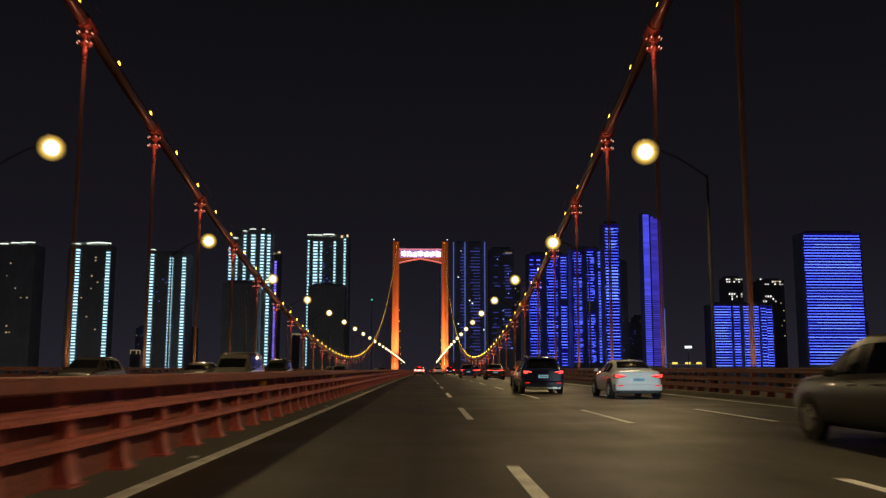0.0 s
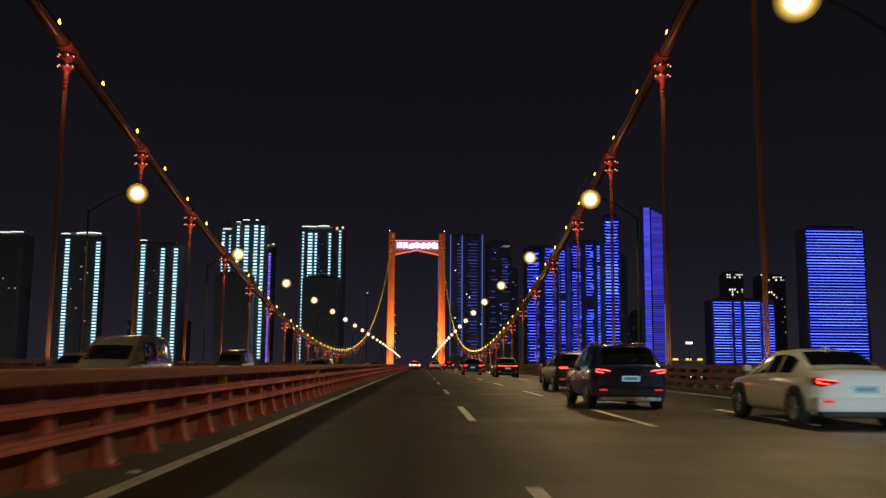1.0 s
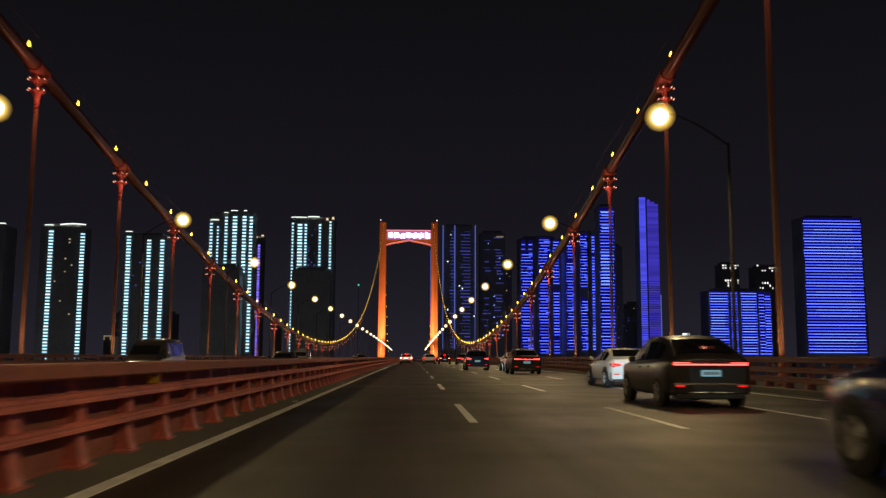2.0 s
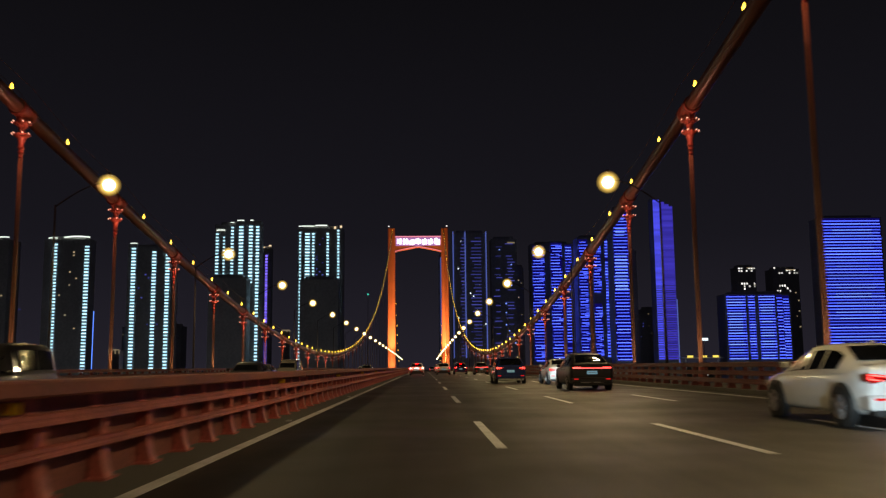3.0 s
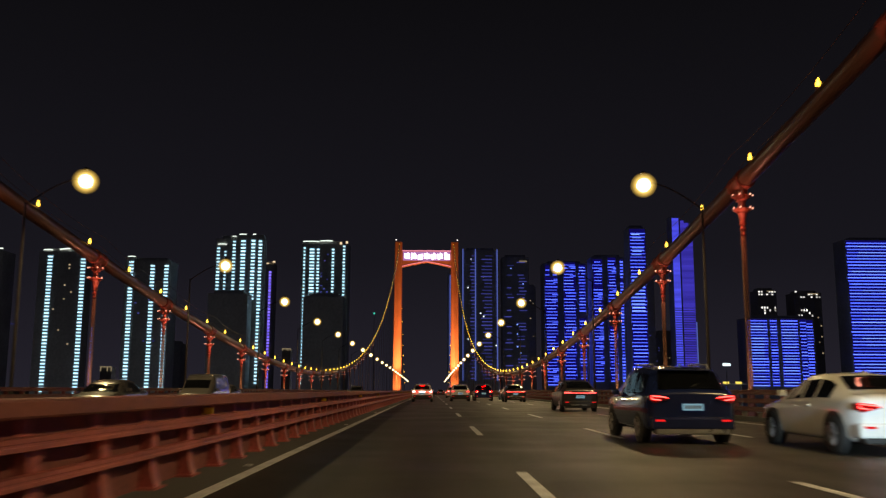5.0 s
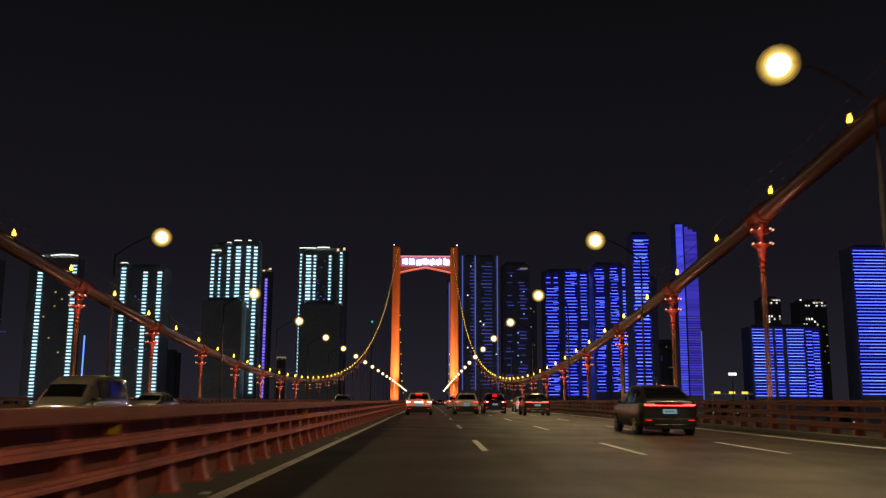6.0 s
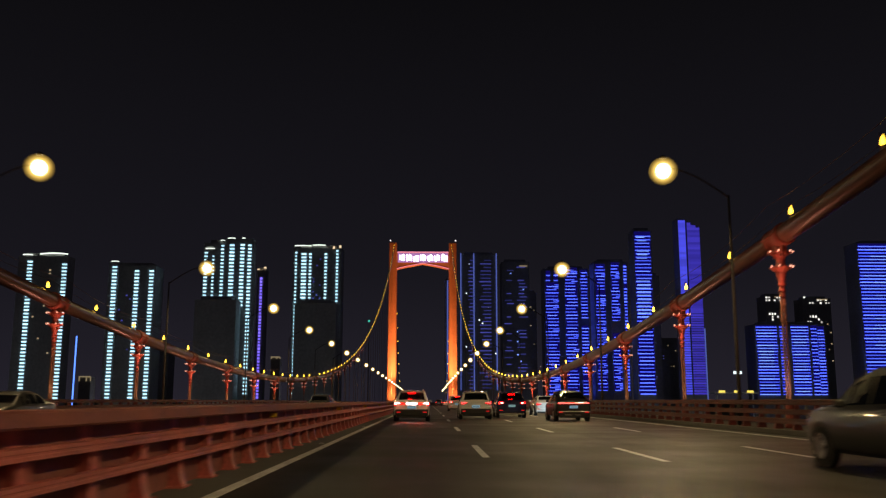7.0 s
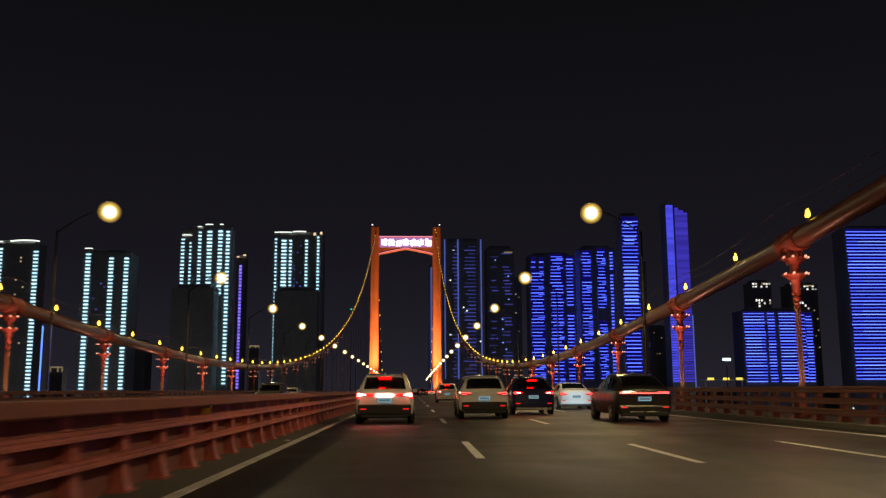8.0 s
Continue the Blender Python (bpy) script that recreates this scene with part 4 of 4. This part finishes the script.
VAN = ((0.0, 0.42, 1.0, 1.1, 0.82, 0.76), (0.06, 0.3, 1.05, 1.4, 0.9, 0.78), (0.25, 0.26, 1.06, 1.82, 0.94, 0.74), (0.6, 0.26, 1.06, 1.93, 0.95, 0.74), (2.0, 0.26, 1.04, 1.95, 0.95, 0.75),
       (3.2, 0.26, 1.02, 1.9, 0.95, 0.73), (3.8, 0.26, 1.0, 1.62, 0.95, 0.72), (4.4, 0.26, 1.0, 1.12, 0.94, 0.74), (4.85, 0.28, 0.88, 0.96, 0.88, 0.72), (5.0, 0.36, 0.72, 0.76, 0.74, 0.6))
COUPE = ((0.0, 0.42, 0.99, 1.04, 0.82, 0.76), (0.06, 0.32, 1.03, 1.12, 0.91, 0.79), (0.2, 0.28, 1.05, 1.19, 0.965, 0.76), (0.55, 0.26, 1.05, 1.37, 0.975, 0.69), (1.0, 0.26, 1.03, 1.54, 0.97, 0.66),
         (1.55, 0.25, 1.01, 1.63, 0.965, 0.67), (2.4, 0.24, 0.99, 1.63, 0.96, 0.68), (2.9, 0.24, 0.98, 1.5, 0.96, 0.68), (3.5, 0.24, 0.99, 1.07, 0.96, 0.75), (4.3, 0.26, 0.92, 0.98, 0.93, 0.76),
         (4.66, 0.3, 0.78, 0.84, 0.85, 0.7), (4.76, 0.36, 0.66, 0.7, 0.72, 0.6))
FORMS = {"coupe": (COUPE, 4.76), "suv": (SUV, 4.6), "sedan": (SEDAN, 4.68), "van": (VAN, 5.0)}


def section(s):
    """Right half of a cross section, from the middle of the underside to the middle of the top."""
    y, zb, zl, zt, wl, wt = s
    return [(0, y, zb), (wl * 0.86, y, zb), (wl * 0.97, y, zb + 0.09), (wl, y, zb + 0.5 * (zl - zb)), (wl * 0.985, y, zl - 0.06), (wl * 0.955, y, zl),
            (wt + 0.06 * (wl - wt), y, zt - 0.09 * (zt - zl)), (wt * 0.92, y, zt - 0.01), (wt * 0.5, y, zt + 0.012), (0, y, zt + 0.018)]


def at(form, y):
    """The station at a distance from the tail, between the given ones."""
    for a, b in zip(form, form[1:]):
        if y <= b[0]:
            u = (y - a[0]) / (b[0] - a[0])
            return tuple(p + u * (q - p) for p, q in zip(a, b))
    return form[-1]


def car_body(form):
    bm = bmesh.new()
    rows = []
    for s in form:
        half = section(s)
        ring = half + [(-x, y, z) for x, y, z in half[-2:0:-1]]
        rows.append([bm.verts.new(p) for p in ring])
    for r, q in zip(rows, rows[1:]):
        for k in range(len(r)):
            bm.faces.new((r[k], r[(k + 1) % len(r)], q[(k + 1) % len(r)], q[k])).smooth = True
    bm.faces.new(rows[0])
    bm.faces.new(rows[-1][::-1])
    return bm


def patch(form, ys, u0, u1, lift, side):
    """A pane that lies on the upper side of the body between two heights of the glass house (0 belt, 1 roof edge)."""
    bm = bmesh.new()
    prev = None
    for y in ys:
        c = section(at(form, y))
        a, b = Vector(c[5]), Vector(c[6])
        lo, hi = a.lerp(b, u0), a.lerp(b, u1)
        cur = [bm.verts.new((side * (p.x + lift), p.y, p.z)) for p in (lo, hi)]
        if prev:
            bm.faces.new((prev[0], cur[0], cur[1], prev[1]))
        prev = cur
    bmesh.ops.solidify(bm, geom=bm.faces[:], thickness=0.01)
    return bm


def screen(form, ya, yb, inset, lift_y, lift_z):
    """The rear or front window, between two stations."""
    bm = bmesh.new()
    prev = None
    for i in range(5):
        u = i / 4
        s = at(form, ya + (yb - ya) * u)
        w = s[5] * (1 - inset)
        cur = [bm.verts.new((w * k, s[0] + lift_y, s[3] + lift_z + 0.016 * (1 - abs(k)))) for k in (-1, -0.5, 0, 0.5, 1)]
        if prev:
            for k in range(4):
                bm.faces.new((prev[k], prev[k + 1], cur[k + 1], cur[k])).smooth = True
        prev = cur
    bmesh.ops.solidify(bm, geom=bm.faces[:], thickness=0.012)
    return bm


def wheel_meshes(r, w):
    bm = bmesh.new()
    tube(bm, [(-w / 2, 0, 0), (-w / 2 + 0.02, 0, 0), (w / 2 - 0.02, 0, 0), (w / 2, 0, 0)], [r - 0.04, r, r, r - 0.04], 28)
    tyre = mesh_of("tyre", bm, RUBBER)
    bm = bmesh.new()
    tube(bm, [(w / 2 - 0.02, 0, 0), (w / 2 + 0.008, 0, 0)], [r * 0.68, r * 0.64], 24)
    for k in range(5):
        a = 2 * math.pi * k / 5
        c, s = math.cos(a), math.sin(a)
        v = [bm.verts.new((w / 2 + e, c * rr - s * t, s * rr + c * t)) for e in (0.006, 0.03) for rr, t in ((0.06, -0.045), (r * 0.62, -0.03), (r * 0.62, 0.03), (0.06, 0.045))]
        for f in ((0, 3, 2, 1), (4, 5, 6, 7), (0, 1, 5, 4), (1, 2, 6, 5), (2, 3, 7, 6), (3, 0, 4, 7)):
            bm.faces.new([v[i] for i in f])
    rim = mesh_of("rim", bm, RIM)
    return tyre, rim


TYRE, RIM_MESH = wheel_meshes(0.34, 0.23)


def rounded(x0, x1, y0, y1, z0, z1, r=0.015):
    bm = bmesh.new()
    box(bm, x0, x1, y0, y1, z0, z1)
    bevel(bm, r, 2)
    return bm


def car(kind, paint, label, x, y, lamps, turn=0, brake=False, lower=None, skid=None, plate=True, rack=False, group="cars on the bridge", heads=False):
    """A car whose tail stands at y and which faces +y; turned by 180 degrees it comes the other way. lamps: style of the tail lamps."""
    form, length = FORMS[kind]
    c = thing("van" if kind == "van" else "car", label, "van" if kind == "van" else "car", group, (x, y, deck(y)), turn)
    body = part("body", car_body(form), paint, c)
    red = BRAKE if brake else TAIL
    rear = {"coupe": (0.22, 0.96), "suv": (0.10, 0.50), "sedan": (0.80, 1.32), "van": (0.09, 0.24)}[kind]
    front = {"coupe": (2.93, 3.44), "suv": (2.92, 3.40), "sedan": (2.93, 3.44), "van": (3.84, 4.36)}[kind]
    part("rear_window", screen(form, *rear, 0.10, -0.012, 0.012), GLASS, c)
    part("windscreen", screen(form, *front, 0.08, 0.012, 0.012), GLASS, c)
    spans = {"coupe": ((0.85, 1.1, 1.35), (1.43, 1.8, 2.15), (2.23, 2.6, 2.9, 3.15)), "suv": ((0.62, 0.95, 1.25), (1.33, 1.7, 2.1), (2.18, 2.55, 2.85, 3.1)), "sedan": ((1.15, 1.4, 1.75), (1.83, 2.1, 2.35), (2.43, 2.7, 2.95, 3.15)),
             "van": ((0.4, 0.9, 1.5), (1.58, 2.1, 2.7), (2.78, 3.2, 3.6, 3.95))}[kind]
    for s in (1, -1):
        for ys in spans:
            part("side_window", patch(form, ys, 0.1, 0.86, 0.006, s), GLASS, c)
        bm = rounded(min(s * 0.93, s * 1.1), max(s * 0.93, s * 1.1), spans[2][2] - 0.02, spans[2][2] + 0.1, 1.0, 1.13, 0.03)
        part("wing_mirror", bm, paint, c)
        for i, ys in enumerate(spans[1:]):
            z = at(form, ys[0])[2] - 0.12
            w = at(form, ys[0])[4]
            part("door_handle", rounded(min(s * (w - 0.01), s * (w + 0.03)), max(s * (w - 0.01), s * (w + 0.03)), ys[0] + 0.08, ys[0] + 0.26, z, z + 0.03, 0.008), paint, c)
    wheels = (0.86, length - 0.92)
    for yy in wheels:
        for s in (1, -1):
            arch = bmesh.new()
            tube(arch, [(s * 0.80, 0, 0), (s * 0.957, 0, 0)], [0.40, 0.40], 24)
            a = part("wheel_arch", arch, BLACK_PLASTIC, c)
            a.location = (0, yy, 0.36)
            wh = part("wheel", TYRE, None, c)
            wh.matrix_basis = pose(s * 0.862, yy, 0.34, 0, 0, 0 if s > 0 else 180)
            part("rim", RIM_MESH, None, wh)
    # tail: bumper, lower trim, lamps, plate
    part("rear_bumper", rounded(-0.88, 0.88, -0.05, 0.35, 0.30, 0.64 if lower is BLACK_PLASTIC else 0.56, 0.05), lower or paint, c)
    part("bumper_valance", rounded(-0.78, 0.78, -0.03, 0.3, 0.20, 0.33, 0.03), skid or BLACK_PLASTIC, c)
    bm = bmesh.new()
    tube(bm, [(0.5, -0.02, 0.27), (0.5, 0.3, 0.27)], [0.045, 0.045], 10)
    part("exhaust", bm, CHROME, c)
    zt = {"coupe": 0.96, "suv": 0.95, "sedan": 0.84, "van": 1.0}[kind]
    if not heads:
        def lamp(x0, x1, z0, z1, material, deep=0.045, back=0.04, r=0.008, owner=None, name="tail_lamp"):
            return part(name, rounded(min(x0, x1), max(x0, x1), -deep, back, z0, z1, r), material, owner or c)

        def wedge(s, outline, material, y0, y1, owner, name):
            bm = bmesh.new()
            prism(bm, [(s * a, zt + b) for a, b in outline], y0, y1)
            return part(name, bm, material, owner)
        if lamps == "bar":
            # a thin bar across the tail that splits into two lines at its ends
            lens = lamp(-0.84, 0.84, zt - 0.05, zt + 0.06, RED_LENS, 0.03, 0.05, 0.02)
            lamp(-0.80, 0.80, zt - 0.012, zt + 0.012, TAIL_HOT, 0.042, -0.02, 0.005, lens, "lamp_element")
            for s in (1, -1):
                lamp(s * 0.46, s * 0.81, zt + 0.03, zt + 0.046, TAIL_HOT, 0.042, -0.02, 0.004, lens, "lamp_element")
                lamp(s * 0.80, s * 0.825, zt - 0.012, zt + 0.046, TAIL_HOT, 0.042, -0.02, 0.004, lens, "lamp_element")
        elif lamps == "hook":
            for s in (1, -1):
                lens = wedge(s, ((0.36, 0.0), (0.84, 0.06), (0.91, 0.07), (0.93, -0.12), (0.87, -0.15), (0.84, -0.03), (0.36, -0.035)), RED_LENS, -0.035, 0.12, c, "tail_lamp")
                wedge(s, ((0.38, -0.006), (0.85, 0.045), (0.9, 0.055), (0.91, -0.1), (0.88, -0.12), (0.84, -0.012), (0.38, -0.025)), red, -0.05, -0.03, lens, "lamp_element")
                wedge(s, ((0.62, 0.01), (0.8, 0.05), (0.89, 0.055), (0.9, -0.06), (0.8, -0.03), (0.62, -0.012)) if brake else ((0.6, 0.008), (0.86, 0.035), (0.86, 0.01), (0.6, -0.008)), BRAKE_HOT if brake else TAIL_HOT, -0.06, -0.046, lens, "lamp_element")
            if brake:
                lamp(-0.3, 0.3, zt - 0.03, zt + 0.005, BRAKE_HOT, 0.05, 0.0, 0.008, name="light_strip")
        else:
            for s in (1, -1):
                lens = wedge(s, ((0.47, -0.01), (0.6, 0.05), (0.86, 0.075), (0.91, 0.05), (0.9, -0.05), (0.82, -0.095), (0.66, -0.06)), RED_LENS, -0.035, 0.12, c, "tail_lamp")
                wedge(s, ((0.5, 0.0), (0.61, 0.04), (0.86, 0.06), (0.88, 0.042), (0.63, 0.018)), red if brake else TAIL_HOT, -0.05, -0.025, lens, "lamp_element")
                wedge(s, ((0.68, -0.045), (0.86, -0.03), (0.88, 0.02), (0.86, 0.02), (0.84, -0.012), (0.68, -0.028)), TAIL_HOT, -0.05, -0.025, lens, "lamp_element")
                if brake:
                    wedge(s, ((0.58, -0.02), (0.74, 0.005), (0.74, 0.03), (0.6, 0.015)), BRAKE_HOT, -0.056, -0.03, lens, "lamp_element")
        for s in (1, -1):
            part("bumper_lamp", rounded(min(s * 0.60, s * 0.80), max(s * 0.60, s * 0.80), -0.07, 0.0, 0.47, 0.51, 0.012), TAIL_DIM, c)
        if brake:
            top = at(form, rear[1] + 0.02)
            part("high_brake_lamp", rounded(-0.2, 0.2, top[0] - 0.1, top[0] - 0.04, top[3] - 0.03, top[3] - 0.008, 0.006), red, c)
    if plate:
        # the plate emits its own glow in place of a plate lamp
        zp = 0.7 if kind != "sedan" else 0.64
        part("number_plate", rounded(-0.22, 0.22, -0.06, -0.035, zp, zp + 0.14, 0.006), PLATE_GLOW, c, "number plate glowing as if lamp-lit")
        bm = bmesh.new()
        for k in range(5):
            box(bm, -0.17 + k * 0.072, -0.12 + k * 0.072, -0.066, -0.0605, zp + 0.035, zp + 0.105)
        part("plate_bar", bm, PLATE_INK, c)
    part("tailgate_strip", rounded(-0.3, 0.3, -0.04, 0.02, zt - 0.12, zt - 0.09, 0.008), paint, c)
    if kind == "coupe":
        part("bumper_strip", rounded(-0.5, 0.5, -0.062, 0.0, 0.335, 0.36, 0.008), SILVER, c, "thin silver strip")
    roof_end = at(form, {"coupe": 1.5, "suv": 0.86, "sedan": 1.5, "van": 0.6}[kind])
    bm = bmesh.new()
    prism(bm, [(-0.02, 0), (0.02, 0), (0.006, 0.075), (-0.006, 0.075)], -0.09, 0.07)
    part("antenna_fin", bm, paint, c).location = (0, roof_end[0], roof_end[3] + 0.012)
    if kind == "suv":
        s0, s1 = at(form, 0.14), at(form, 0.3)
        bm = bmesh.new()
        tube(bm, [(0.02, s0[0] - 0.035, s0[3] + 0.02), (0.3, s1[0] - 0.03, s1[3] - 0.02)], [0.014, 0.008], 6)
        part("rear_wiper", bm, BLACK_PLASTIC, c)
        part("roof_spoiler", rounded(-0.56, 0.56, 0.38, 0.72, 1.535, 1.575, 0.015), paint, c)
    if rack:
        for s in (1, -1):
            bm = bmesh.new()
            tube(bm, [(s * 0.6, 0.75, 1.57), (s * 0.6, 0.85, 1.685), (s * 0.6, 2.3, 1.70), (s * 0.6, 2.45, 1.60)], [0.02] * 4, 8)
            part("roof_rail", bm, SILVER, c)
    for s in (1, -1):
        hl = part("headlamp", rounded(min(s * 0.5, s * 0.8), max(s * 0.5, s * 0.8), length - 0.22, length - 0.05, 0.62, 0.74, 0.03), HEADLAMP if heads else SILVER, c)
    part("grille", rounded(-0.42, 0.42, length - 0.06, length + 0.02, 0.42, 0.62, 0.03), BLACK_PLASTIC, c)
    return c


L1, L2, L3 = -1.0, 2.7, 5.3
car("suv", WHITE_PAINT, "white crossover with red hook-shaped tail lamps, braking", L1, 170.6, "hook", brake=True, lower=BLACK_PLASTIC, rack=True)
car("suv", WHITE_PAINT, "white crossover with dark lower bumper and paired red tail lamps", L2, 175.5, "pair", lower=BLACK_PLASTIC)
NAVY = "dark blue off-roader with silver skid plate, "
for y, where in ((39.5, "ahead of the open lane"), (106.8, "beside a white saloon"), (180.5, "braking")):
    car("suv", NAVY_PAINT, NAVY + where, L3, y, "pair", brake=y > 150, lower=NAVY_PAINT, skid=SILVER, rack=True)
SALOON = "white saloon with headlight-lit boot, "
for x, y, where in ((8.0, 33.0, "near the kerb rail"), (8.2, 67.0, "ahead of a black crossover"), (8.1, 103.5, "beside a dark blue off-roader"), (8.8, 189.0, "ahead in the outer lane")):
    car("sedan", WHITE_PAINT, SALOON + where, x, y, "pair")
CROSSOVER = "black crossover with full-width red light bar, "
for x, y, where in ((7.2, 10.5, "close behind a saloon"), (6.6, 54.0, "between two lanes"), (7.3, 91.0, "behind a white saloon"), (7.6, 134.5, "alone in its lane"), (7.7, 170.8, "changing to the outer lane")):
    car("coupe", BLACK_PAINT, CROSSOVER + where, x, y, "bar")
car("suv", WHITE_PAINT, "white car far ahead with red brake lamps", L2 + 0.3, 218.0, "pair", brake=True)
car("sedan", GREY_PAINT, "grey car far ahead in the queue", L1 + 0.1, 262.0, "pair")
car("sedan", BLACK_PAINT, "dark car far ahead in the queue", L3, 292.0, "bar")
car("suv", GREY_PAINT, "grey car far ahead with lit tail lamps", L1 + 0.2, 318.0, "pair", brake=True)
car("suv", BLACK_PAINT, "dark car far ahead near the pylon", L2, 352.0, "pair")
car("sedan", WHITE_PAINT, "pale car far ahead near the pylon", L3, 381.0, "pair", brake=True)
car("sedan", GREY_PAINT, "grey car far ahead in the inner lane", L1, 409.0, "bar")
ONCOMING = "oncoming cars"
for kind, paint, label, lane, y in (("suv", BLACK_PAINT, "dark oncoming off-roader behind the barrier", -16.3, 46), ("sedan", GREY_PAINT, "grey oncoming saloon behind the barrier", -13.0, 54),
                                    ("van", GREY_PAINT, "grey oncoming minivan behind the barrier", -9.7, 49), ("van", BLACK_PAINT, "dark oncoming van with lit headlamps", -13.0, 82),
                                    ("sedan", BLACK_PAINT, "dark oncoming saloon behind the barrier", -9.7, 104), ("sedan", GREY_PAINT, "grey oncoming saloon further off", -13.0, 126),
                                    ("van", GREY_PAINT, "grey oncoming minibus with lit headlamps", -13.0, 141), ("sedan", BLACK_PAINT, "black oncoming saloon by the far railing", -16.3, 160),
                                    ("suv", GREY_PAINT, "grey oncoming crossover far ahead", -9.7, 205), ("sedan", WHITE_PAINT, "white oncoming saloon far ahead", -13.0, 240)):
    car(kind, paint, label, lane, y, "pair", turn=180, plate=False, group=ONCOMING, heads=True)
head = bpy.data.lights.new("headlight_beam", "SPOT")
head.energy, head.color, head.spot_size, head.spot_blend, head.shadow_soft_size = 2600, (0.72, 0.92, 1.0), radians(11), 0.6, 0.06
for ax, ay, bx, by in ((7.2, 10.5, 8.0, 33.0), (6.6, 54.0, 8.2, 67.0), (7.3, 91.0, 8.1, 103.5), (7.7, 170.8, 8.8, 189.0)):
    for s in (0.62, -0.62):
        li = new("headlight_beam", head)
        li.matrix_basis = look((ax + s, ay + 4.88, deck(ay) + 0.62), (bx + s, by, deck(by) + 0.45))
